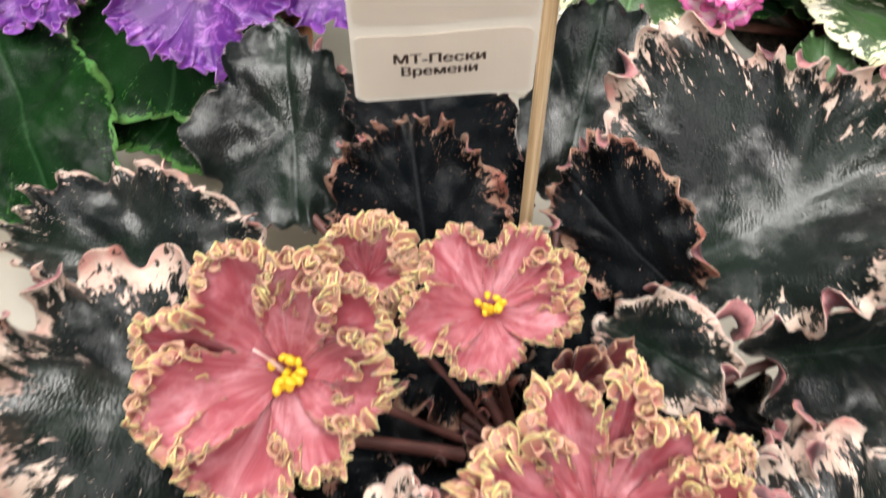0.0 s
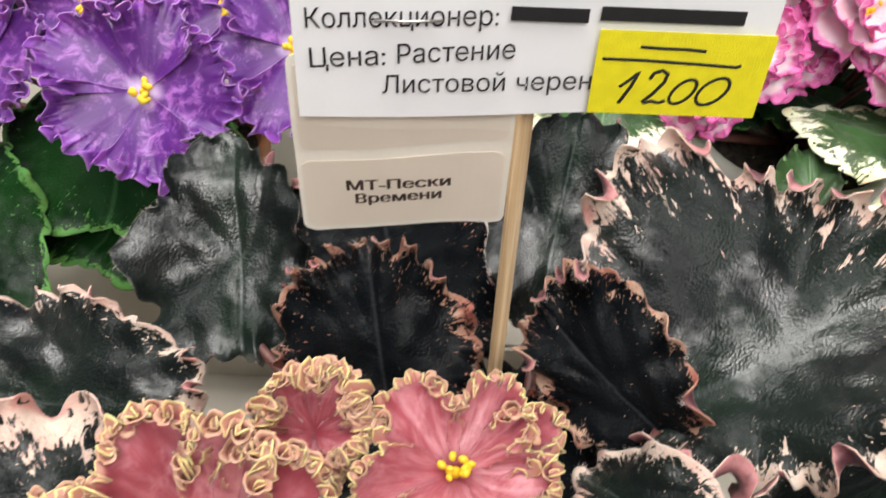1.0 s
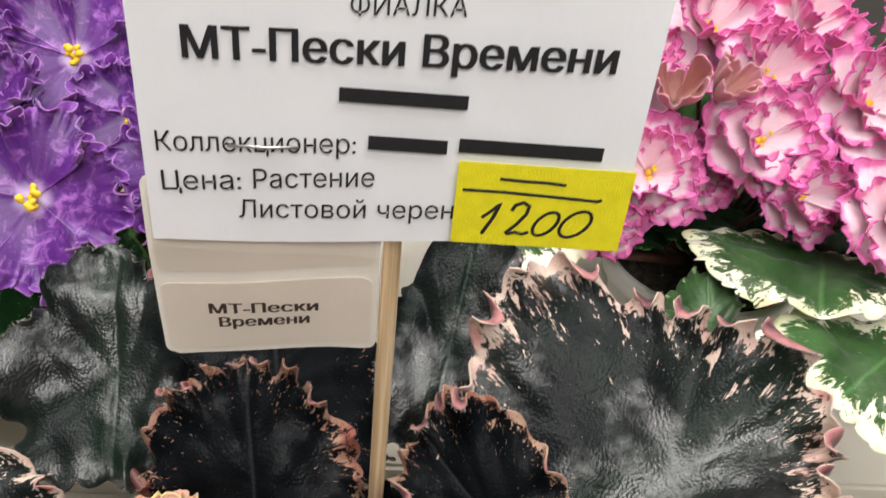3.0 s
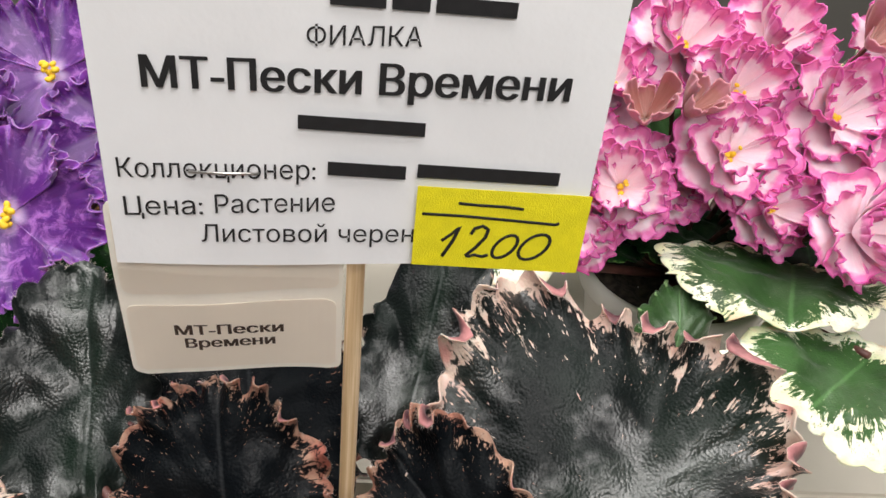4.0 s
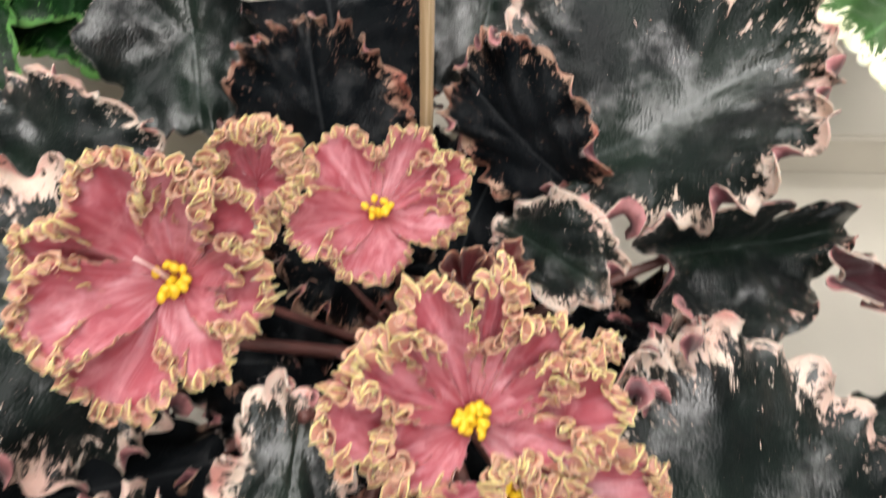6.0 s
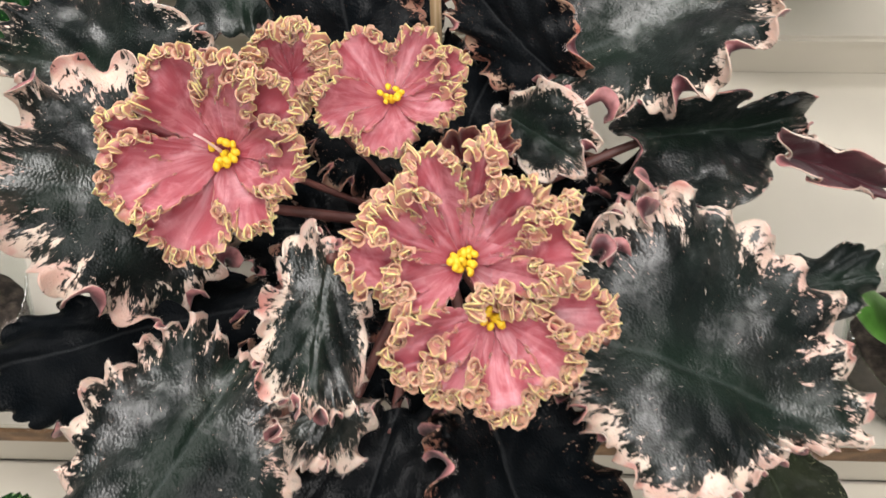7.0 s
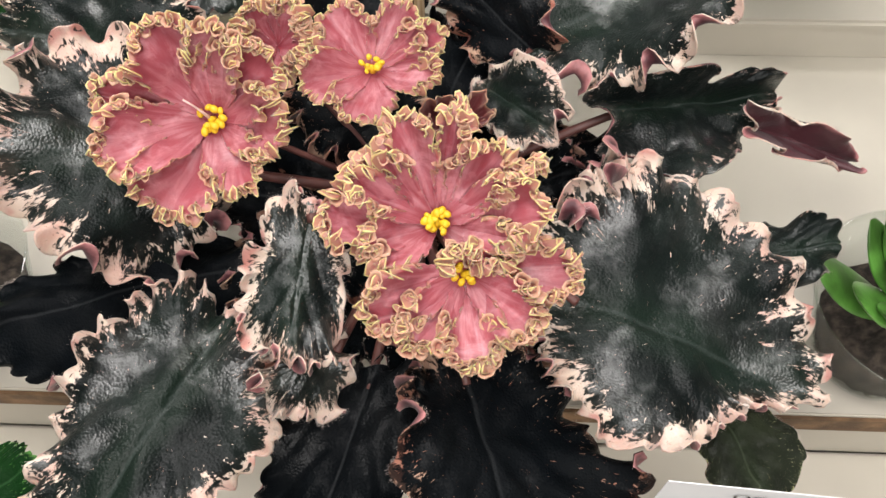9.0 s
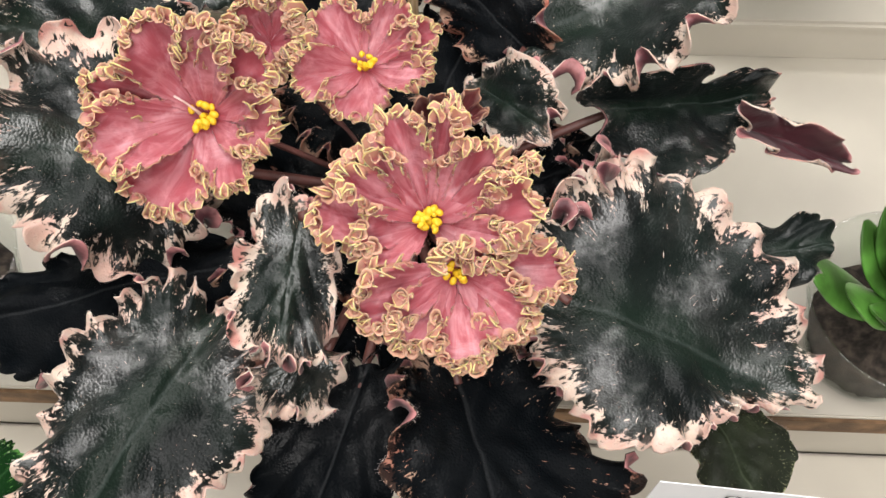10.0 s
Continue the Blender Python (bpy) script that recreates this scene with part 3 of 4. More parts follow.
def flower(parent, at, facing, spin, size, mat, petals=5, seed=1, width=0.80, rise=0.35, ruffle=0.0016, waves=13, curl=0.003, frills=0,
           frill=(0.0011, 0.0022), layers=1, anthers=6, crown=None, pistil=0.0, label="", spread=0.0038, sizes=(), frill_rows=2, nr=26, ns=64, back=0.0, ruffled=0.52, notched=0.26, sway=1.0, plan=(), lip=0.0040):
    rng = random.Random(seed)
    z = Vector(facing).normalized()
    x = Vector((1, 0, 0))
    x = (x - z * x.dot(z)).normalized()
    y = z.cross(x)
    M = Matrix((x, y, z)).transposed().to_4x4()
    M.translation = Vector(at)
    hub = hang(new("flower"), parent)
    hub.matrix_world = M
    if label:
        tagged(hub, label)
    for i, (deg, long_mm, half_mm, up) in enumerate(plan):
        long_m, half_m = 0.00093 * long_mm - 0.75 * lip, 0.00088 * half_mm - 0.5 * lip
        v, f, co = ruffled_petal(rng, long_m, half_m, up * 1.35, lip, 13.0 + 190 * (long_m + half_m), 2.5)
        rot = Matrix.Rotation(-radians(deg), 3, "Z")
        v = [rot @ q + Vector((0, 0, 0.0003 + (0.0009 * (i % 3)) * min(1.0, q.length / long_m))) for q in v]
        tv, tf, tc = thicken(v, f, co, 0.0004)
        mesh_object("petal", tv, tf, [mat], hub, "", True, None, (("petal", "FLOAT_VECTOR", tc),))
        picks = [k for k in range(len(v)) if 0.86 < co[k][2] < 0.95 and abs(co[k][0]) < 0.75]
        anchors = []
        for _ in range(round(frills * rng.uniform(0.5, 1.5))):
            k = rng.choice(picks)
            out = Vector((v[k].x, v[k].y, 0)).normalized()
            anchors.append((v[k] + Vector((0, 0, rng.uniform(-0.0004, 0.0012))), Vector((0, 0, 1)) + out * rng.uniform(-0.2, 0.9)))
        if anchors:
            fv, ff, fc = frill_mesh(rng, anchors, *frill)
            mesh_object("frill", fv, ff, [FRILL], hub, "crinkled tan frill with a yellow-green edge", True, None, (("petal", "FLOAT_VECTOR", fc),))
    for layer in range(0 if plan else layers):
        count = petals
        for i in range(count):
            s = size * (1 - 0.24 * layer) * (sizes[i % len(sizes)] if sizes else rng.uniform(0.88, 1.08))
            turn = radians(spin) + 2 * math.pi * (i + 0.5 * layer) / count + rng.uniform(-0.12, 0.12)
            v, f, co = petal_mesh(rng, s, width * rng.uniform(0.92, 1.08), (rise + 0.45 * layer) * rng.uniform(0.45, 1.5), ruffle, waves, curl, back, nr, ns, ruffled, notched, sway)
            rot = Matrix.Rotation(-turn, 3, "Z")
            lift = Vector((0, 0, 0.0005 + 0.0016 * (i % 3) + 0.0012 * layer)) if layers == 1 else Vector((0, 0, 0.0006 * (i % 2) + 0.0012 * layer))
            v = [rot @ Vector(q) + lift * (q[0] ** 2 + q[1] ** 2) ** 0.5 / s for q in v]
            tv, tf, tc = thicken(v, f, co, 0.00045)
            mesh_object("petal", tv, tf, [mat], hub, "", True, None, (("petal", "FLOAT_VECTOR", tc),))
    if anthers:
        cl = []
        for i in range(anthers):
            t = rng.uniform(0, 6.28)
            d = spread * math.sqrt(rng.uniform(0.05, 1))
            cl.append((Vector((math.cos(t) * d, math.sin(t) * d, 0.0045 + rng.uniform(-0.0008, 0.0012))), rng.uniform(0.8, 1.15)))
        bm = bmesh.new()
        bmesh.ops.create_icosphere(bm, subdivisions=2, radius=0.00096 * size / 0.03)
        first = part("anther", bm, YELLOW, hub, "", True)
        for i, (p, k) in enumerate(cl):
            ob = first if i == 0 else hang(new("anther", first.data), hub)
            ob.location, ob.scale = p, (k, k * 1.3, k * 0.9)
            ob.rotation_euler = (0, 0, rng.uniform(0, 3))
        v, f = turned([(0.0, -0.001), (0.0016, 0.0), (0.0013, 0.002), (0.001, 0.0042), (0.0, 0.0046)], 14)
        mesh_object("throat", v, f, [YELLOW], hub)
    if pistil:
        v, f = tube([(0, 0, 0.003), (-0.002, 0.002, 0.006), (-0.0045, 0.004, 0.0085), (-0.007, 0.0055, 0.0105)], [0.0007 * pistil, 0.0005 * pistil, 0.00035 * pistil, 0.0004 * pistil], 8)
        mesh_object("pistil", v, f, [PISTIL], hub, "thin pale pink pistil")
    if crown is not None:
        inv = M.inverted()
        end = inv @ Vector(crown)
        v, f = tube(arc((0, 0, -0.0004), (0, 0, -0.02), end, 14), [0.0010 + 0.0003 * i / 14 for i in range(15)])
        mesh_object("flower_stalk", v, f, [STALK], hub, "slender reddish-brown flower stalk")
    return hub


def thing(name, at, label, category, group=""):
    ob = new(name)
    ob.location = at
    return tagged(ob, label, category, group)


def under(parent, made):
    """Keeps a part where it was made in the world when its thing stands elsewhere."""
    made.matrix_parent_inverse = Matrix.Translation(parent.location).inverted()
    return made


# ---- setting ----
def slab(name, spec, material, label, bevel=0.0):
    ob = part(name, box(bmesh.new(), *spec, bevel), material, None)
    return tagged(ob, label, "", "", "structure")


SHELF, STEP, LOWER = 0.03, 0.060, -0.03
# room shell out of view, added to enclose the stand and bounce lamplight
slab("floor", (-2.6, 2.6, -2.6, 2.6, -0.90, -0.85), FLOOR, "unseen plain grey floor of the added room shell")
slab("wall_north", (-2.6, 2.6, 2.0, 2.12, -0.85, 2.15), WALL, "unseen plain wall of the added room shell")
slab("wall_south", (-2.6, 2.6, -2.72, -2.6, -0.85, 2.15), WALL, "unseen plain wall of the added room shell")
slab("wall_east", (2.6, 2.72, -2.6, 2.12, -0.85, 2.15), WALL, "unseen plain wall of the added room shell")
slab("wall_west", (-2.72, -2.6, -2.6, 2.12, -0.85, 2.15), WALL, "unseen plain wall of the added room shell")
slab("ceiling", (-2.72, 2.72, -2.72, 2.12, 2.15, 2.25), WALL, "unseen plain ceiling of the added room shell")

stand = thing("display_stand", (0, 0, LOWER), "cream painted stepped display stand with raw wood edges", "shelf")
under(stand, part("lower_shelf", box(bmesh.new(), -0.9, 0.9, -0.32, 0.078, LOWER - 0.02, LOWER, 0.0015), CREAM, stand))
under(stand, part("middle_shelf", box(bmesh.new(), -0.9, 0.9, 0.0765, 0.29, SHELF - 0.003, SHELF, 0.0008), CREAM, stand))
under(stand, part("shelf_edge", box(bmesh.new(), -0.9, 0.9, 0.0752, 0.0785, SHELF - 0.018, SHELF - 0.0032, 0.0005), EDGE_WOOD, stand, "raw brown wooden shelf edge"))
under(stand, part("riser", box(bmesh.new(), -0.9, 0.9, 0.0785, 0.0885, LOWER, SHELF - 0.0035), CREAM, stand))
under(stand, part("back_riser", box(bmesh.new(), -0.9, 0.9, 0.287, 0.296, SHELF + 0.0005, STEP - 0.0065), CREAM, stand))
under(stand, part("upper_shelf", box(bmesh.new(), -0.9, 0.9, 0.284, 0.72, STEP - 0.006, STEP, 0.002), CREAM, stand))
under(stand, part("base_panel", box(bmesh.new(), -0.88, 0.88, -0.29, 0.70, -0.85, LOWER - 0.0205), CREAM, stand))


def pot(at, z, r, h, material, label, soil=True):
    p = thing("flower_pot", (at[0], at[1], z), label, "pot")
    prof = [(0.0, 0.0), (r * 0.70, 0.0), (r * 0.74, 0.003), (r * 0.93, h * 0.84), (r, h * 0.84), (r * 1.02, h * 0.88), (r * 1.02, h), (r * 0.96, h + 0.001), (r * 0.92, h * 0.98), (r * 0.88, h * 0.8), (0.0, h * 0.8)]
    v, f = turned(prof)
    mesh_object("pot_body", v, f, [material], p)
    if soil:
        rng = random.Random(5)
        prof = [(r * 0.9 * i / 8, h * (0.86 + 0.05 * math.cos(i))) for i in range(9)]
        v, f = turned(prof, 40)
        v = [(a, b, c + rng.uniform(-0.001, 0.001)) for a, b, c in v]
        mesh_object("soil", v, f, [SOIL], p, "dark crumbly potting soil")
    return p


pot((0.022, 0.128), SHELF, 0.047, 0.085, POT, "white plastic pot hidden under the leaves")
pot((-0.12, 0.345), STEP, 0.045, 0.065, CLAY, "terracotta pot under the purple violet")
pot((0.17, 0.365), STEP, 0.045, 0.065, POT, "white pot under the pink violet")

# ---- the main plant ----
CROWN = (0.022, 0.128, 0.118)
violet = thing("african_violet", (0.022, 0.128, 0.115), "African violet with dark variegated frilled leaves and coral ruffled flowers", "plant", "african violets on the stand")


def vleaf(*a, **k):
    k.setdefault("crown", CROWN)
    k.setdefault("hair", 900)
    return under(violet, leaf(violet, *a, **k))


vleaf((0.062, 0.172, 0.160), (0.143, 0.204, 0.194), (0.070, 0.243, 0.206), (0.107, 0.153, 0.178), margin=0.8, ruffle=0.0055, waves=20, bow=-0.006, seed=11, bias=0.6, lip=0.0075, roll=2.6, quilt=0.0012, res=300, label="large dark leaf with pink-white flecked frilled margin", shape=(1.02, 0.98, 0.96, 1.16, 1.24, 0.93, 0.87, 0.94, 1.10, 1.18, 0.98, 1.05, 1.07, 0.95, 0.89, 0.93))
# basal lobe of the leaf above, coloured darker because it turns from the light
vleaf((0.068, 0.161, 0.161), (0.029, 0.193, 0.184), (0.053, 0.190, 0.198), (0.036, 0.169, 0.163), mats=(LEAF_DARK, LEAF_UNDER), margin=0.88, ruffle=0.004, waves=13, bow=0.003, seed=30, lip=0.0045, roll=2.2, bias=0.2, label="leaf lobe darkened for its shaded side, with a reddish-brown crimped edge", notch=-0.04)
vleaf((-0.057, 0.206, 0.140), (-0.066, 0.266, 0.188), (-0.100, 0.226, 0.165), (-0.041, 0.224, 0.165), margin=1.33, ruffle=0.003, waves=12, bow=-0.003, seed=12, quilt=0.0012, label="plain near-black leaf with lobed edge", shape=(0.92, 0.9, 1.04, 1.2, 1.04, 0.88, 0.8, 0.84, 1, 0.92, 0.86, 0.92, 0.98, 0.8, 0.94, 0.92))
vleaf((-0.008, 0.172, 0.145), (-0.018, 0.221, 0.184), (-0.044, 0.200, 0.165), (0.017, 0.190, 0.165), mats=(LEAF_DARK, LEAF_UNDER), margin=0.96, ruffle=0.004, waves=19, bow=0.004, seed=13, label="dark leaf with brownish-pink streaked edge", shape=(0.88, 0.9, 1, 0.98, 1.04, 0.88, 0.88, 0.9, 0.9, 0.9, 0.92, 1.04, 1.1, 0.94, 0.84, 0.84))
vleaf((-0.060, 0.168, 0.150), (-0.165, 0.200, 0.135), (-0.108, 0.158, 0.147), (-0.112, 0.214, 0.164), margin=0.93, ruffle=0.0035, waves=22, bow=0.006, seed=14, label="grey-green glossy leaf with thin pale margin", shape=(1, 0.92, 0.96, 1.04, 1.02, 0.92, 0.88, 0.88, 0.88, 0.88, 0.88, 0.86, 0.82, 0.8, 0.84, 0.95))
vleaf((-0.045, 0.118, 0.150), (-0.119, 0.107, 0.183), (-0.085, 0.073, 0.149), (-0.100, 0.158, 0.174), margin=0.76, lip=0.0068, roll=2.2, ruffle=0.0085, waves=15, bow=0.004, seed=15, res=300, label="dark leaf with broad pinkish-white streaked margin", shape=(1, 0.95, 0.92, 1.02, 1.04, 1.02, 0.92, 0.9, 0.9, 0.9, 0.9, 0.95, 1.04, 0.88, 0.84, 0.92), bias=0.2)
vleaf((0.0451, 0.1571, 0.1537), (0.0736, 0.1209, 0.17), (0.0663, 0.1493, 0.1738), (0.0494, 0.128, 0.1612), margin=0.8, ruffle=0.002, waves=8, lip=0.0035, bow=-0.003, seed=16, cup=0.002, label="small cupped leaf with pale margin", shape=(0.86, 0.95, 1.02, 1.1, 0.96, 0.82, 0.78, 0.82, 1.05, 0.96, 0.82, 0.78, 1.08, 1.14, 1.04, 0.94), notch=0.06)
vleaf((0.0883, 0.1449, 0.1537), (0.1654, 0.1726, 0.1354), (0.1179, 0.1583, 0.1635), (0.1218, 0.1224, 0.1481), margin=1.02, ruffle=0.006, waves=7, bow=-0.008, seed=17, bias=0.3, swell=0.009, label="dark glossy curled leaf", shape=(1.04, 0.87, 0.96, 1.1, 1.18, 1, 0.94, 0.92, 1.05, 1, 1.12, 1.16, 0.92, 0.8, 1.1, 1.08), roll=1.0, lip=0.004)
vleaf((0.1436, 0.1403, 0.1531), (0.1917, 0.1454, 0.125), (0.1646, 0.1317, 0.1433), (0.1563, 0.1413, 0.1604), margin=0.93, ruffle=0.003, waves=7, seed=18, under=True, crown=None, label="folded leaf showing its dark red underside", res=180, shape=(1.0, 1.1, 1.1, 1.1, 1.1, 1.1, 1.0, 1.0), lip=0.004)
vleaf((0.0667, 0.0735, 0.1528), (0.1622, 0.0474, 0.1245), (0.1084, 0.1148, 0.1619), (0.0938, 0.0279, 0.146), margin=0.8, ruffle=0.004, waves=27, bow=0.010, seed=19, res=320, quilt=0.0012, label="large dark green leaf with cream flecked frilled margin", shape=(0.98, 0.66, 0.66, 0.88, 1.12, 0.9, 0.85, 0.8, 1, 0.92, 0.82, 0.94, 1.14, 1.2, 1.16, 1.04), lip=0.0055, bias=0.1, roll=1.5)
vleaf((-0.0358, 0.0621, 0.1488), (-0.0734, -0.0175, 0.1381), (-0.0206, 0.0198, 0.1425), (-0.0846, 0.0412, 0.1484), margin=0.86, ruffle=0.004, waves=27, bow=0.006, seed=20, res=320, quilt=0.0012, label="large dark leaf with scalloped cream-pink margin", shape=(1, 1, 1, 1, 1.06, 0.98, 0.98, 1.08, 1, 0.85, 0.8, 0.88, 1.08, 1.05, 1, 1), lip=0.006, crown=None, roll=1.6)
vleaf((-0.0052, 0.0882, 0.1808), (-0.0096, 0.0362, 0.1673), (0.0057, 0.0635, 0.165), (-0.0254, 0.0618, 0.1776), margin=0.82, ruffle=0.003, waves=15, bow=0.003, seed=21, label="small dark leaf with pink scalloped margin", shape=(1, 0.96, 1.06, 1.18, 0.98, 0.78, 0.95, 1, 1, 0.8, 0.75, 0.8, 0.96, 1.3, 1.2, 1.06), lip=0.006)
vleaf((0.041, 0.054, 0.136), (0.060, -0.010, 0.128), (0.100, 0.020, 0.128), (0.024, 0.017, 0.150), mats=(LEAF_DARK, LEAF_UNDER), margin=0.99, ruffle=0.006, waves=15, bow=0.006, seed=22, lip=0.007, roll=2.3, bias=0.2, quilt=0.0012, label="near-black hairy leaf with a curled pale edge", shape=(1, 1, 1, 1, 0.98, 0.88, 0.85, 0.85, 0.96, 1.1, 0.9, 0.86, 1.1, 1.05, 1, 1))
vleaf((0.012, 0.055, 0.126), (-0.007, -0.008, 0.111), (0.026, 0.019, 0.120), (-0.027, 0.019, 0.118), mats=(LEAF_DARK, LEAF_UNDER), margin=1.28, ruffle=0.003, waves=15, bow=0.005, seed=23, quilt=0.0012, label="near-black glossy leaf in the lower layer")
vleaf((0.004, 0.055, 0.144), (-0.023, 0.036, 0.149), (-0.004, 0.028, 0.140), (-0.018, 0.050, 0.146), margin=0.78, ruffle=0.0035, waves=9, seed=24, res=180, label="small curled leaf with pink frill")
vleaf((-0.036, 0.088, 0.135), (-0.131, 0.066, 0.124), (-0.085, 0.045, 0.115), (-0.094, 0.098, 0.128), mats=(LEAF_DARK, LEAF_UNDER), margin=1.18, ruffle=0.003, waves=12, bow=0.006, seed=25, label="dark leaf in the lower layer")
vleaf((0.036, 0.216, 0.152), (0.050, 0.272, 0.196), (0.022, 0.250, 0.176), (0.068, 0.246, 0.176), margin=1.06, ruffle=0.002, waves=9, lip=0.004, bow=-0.003, seed=26, label="dark leaf with pinkish tip behind the stick")
vleaf((0.141, 0.098, 0.132), (0.180, 0.105, 0.134), (0.161, 0.088, 0.130), (0.166, 0.118, 0.136), mats=(LEAF, LEAF_UNDER), margin=1.08, ruffle=0.002, waves=7, seed=27, res=180, label="small dark leaf low in the plant", shape=(0.75, 0.7, 0.74, 0.9, 1, 0.85, 0.82, 0.82, 0.82, 0.85, 1, 0.75, 0.8, 0.88, 0.8, 0.77), lip=0.003, roll=1.2)
vleaf((0.130, 0.049, 0.110), (0.146, 0.018, 0.106), (0.159, 0.038, 0.108), (0.124, 0.030, 0.110), mats=(OLIVE, LEAF_UNDER), margin=1.02, ruffle=0.002, waves=7, seed=28, res=180, label="small green leaf with a pale tip", lip=0.003, roll=1.2)
vleaf((-0.004, 0.205, 0.140), (-0.022, 0.280, 0.172), (-0.052, 0.245, 0.158), (0.022, 0.242, 0.160), mats=(LEAF_DARK, LEAF_UNDER), margin=1.02, ruffle=0.004, waves=15, bow=0.003, seed=29, label="dark leaf with a brownish-pink edge")
vleaf((0.0763, 0.0959, 0.1550), (0.0923, 0.1227, 0.1650), (0.0762, 0.1084, 0.1600), (0.0935, 0.1069, 0.1630), margin=0.74, ruffle=0.006, waves=8, bow=0.002, seed=131, res=200, lip=0.0065, roll=2.5, bias=0.9, crown=None, label="crimped pink frill on a dark leaf lobe")
# added leaf: its near-black blade stands in for the darkness of the gap
vleaf((0.0634, 0.1399, 0.1280), (0.1020, 0.1369, 0.1300), (0.0819, 0.1160, 0.1300), (0.0858, 0.1609, 0.1300), mats=(LEAF_DARK, LEAF_UNDER), margin=1.0, ruffle=0.004, waves=11, seed=132, res=180, label="near-black leaf with a reddish edge, added to darken a gap")
# the dark lower layer of leaves that fills the rosette; its colour includes shade
for i, (deg, reach, low) in enumerate(((20, 0.066, 0.128), (52, 0.075, 0.135), (85, 0.085, 0.140), (118, 0.085, 0.142), (150, 0.085, 0.140), (185, 0.088, 0.134), (218, 0.082, 0.128),
                                       (245, 0.078, 0.120), (275, 0.078, 0.118), (305, 0.080, 0.118), (335, 0.078, 0.124), (68, 0.060, 0.150), (132, 0.062, 0.150), (0, 0.060, 0.135))):
    d = Vector((math.cos(radians(deg)), math.sin(radians(deg)), 0))
    side = Vector((-d.y, d.x, 0))
    c = Vector((0.022, 0.128, 0))
    b = c + d * 0.018 + Vector((0, 0, low - 0.012))
    t = c + d * reach + Vector((0, 0, low))
    m = b * 0.55 + t * 0.45
    vleaf(b, t, m + side * 0.026 + Vector((0, 0, 0.003)), m - side * 0.026 + Vector((0, 0, 0.003)), mats=(LEAF_DARK, LEAF_UNDER), margin=1.06 if i % 3 else 0.96,
          ruffle=0.004, waves=15, bow=0.004, seed=80 + i, res=180, label="dark leaf in the crowded lower rosette")


def vflower(*a, **k):
    k.setdefault("crown", CROWN)
    k.setdefault("nr", 34)
    k.setdefault("ns", 120)
    k.setdefault("ruffled", 0.62)
    k.setdefault("notched", 0.36)
    k.setdefault("sway", 2.4)
    f = flower(violet, *a, **k)
    f.matrix_parent_inverse = Matrix.Translation(violet.location).inverted()
    return f


vflower((-0.0426, 0.1205, 0.1763), (0.0, -0.56, 0.83), 20, 0.037, CORAL, seed=31, plan=((-26, 35.5, 14.7, 0.42), (-77, 42.0, 9.8, 0.22), (-110, 37.4, 15.1, 0.34), (-159, 37.1, 17.0, 0.30), (150, 30.2, 13.2, 0.20), (98, 30.6, 14.0, 0.34), (50, 32.5, 15.1, 0.40), (12, 31.5, 12.5, 0.50)), frills=13, anthers=15, pistil=1.0, label="large coral-pink flower with ruffled gold-edged petals", spread=0.0046)
vflower((0.0087, 0.1403, 0.1796), (0.02, -0.45, 0.89), 0, 0.027, CORAL, seed=32, plan=((-39, 26.3, 11.1, 0.24), (34, 26.3, 10.7, 0.22), (65, 29.0, 8.4, 0.20), (97, 25.2, 9.2, 0.26), (-169, 21.4, 13.0, 0.16), (-110, 26.3, 10.7, 0.20)), lip=0.0026, frills=4, anthers=14, label="smaller coral-pink flower with a thin gold edge")
vflower((0.0330, 0.0825, 0.1763), (0.02, -0.40, 0.92), 10, 0.036, CORAL, seed=33, plan=((11, 37.7, 7.3, 0.30), (-24, 35.5, 10.7, 0.36), (-60, 33.7, 11.1, 0.34), (-88, 37.7, 14.5, 0.30), (-118, 27.7, 11.4, 0.26), (47, 32.0, 11.8, 0.34), (61, 39.1, 5.2, 0.22), (84, 34.6, 13.1, 0.36), (115, 29.4, 10.4, 0.30)), frills=13, anthers=20, label="large coral-pink flower with thickly ruffled edges")
vflower((0.0416, 0.0666, 0.1745), (0.10, -0.58, 0.81), 30, 0.0295, CORAL, seed=34, plan=((86, 37.1, 11.0, 0.10), (124, 27.6, 10.7, 0.34), (175, 28.1, 11.7, 0.34), (-112, 35.5, 11.7, 0.14), (-138, 28.8, 10.4, 0.22), (-25, 12.0, 7.7, 0.75)), frills=26, anthers=12, label="coral flower crowded by brown-tan ruffles below another")
vflower((-0.0250, 0.1505, 0.1790), (0.05, -0.45, 0.89), 0, 0.021, CORAL, seed=35, plan=((-40, 15.7, 9.4, 0.50), (35, 16.6, 9.4, 0.55), (100, 15.2, 8.4, 0.50), (170, 15.7, 9.4, 0.40), (-110, 15.7, 8.9, 0.45)), lip=0.0040, frills=28, anthers=0, label="half-open coral flower bunched with tan ruffles")

for at, way, size, s in (((0.032, 0.127, 0.166), (0.1, -0.3, 0.95), 0.008, 36), ((0.040, 0.131, 0.164), (0.4, -0.2, 0.9), 0.007, 37), ((0.027, 0.112, 0.160), (-0.2, -0.4, 0.9), 0.007, 38)):
    vflower(at, way, 0, size, BUD_DARK, petals=5, seed=s, width=0.7, rise=1.3, ruffle=0.0006, waves=5, curl=0.001, anthers=0, label="tight dark red flower bud", nr=10, ns=20)

# ---- the sign on its stick ----
sign = thing("plant_sign", (0.021, 0.189, 0.10), "white printed price sign on a bamboo stick with a yellow sticker", "sign")
FACE = 0.1797


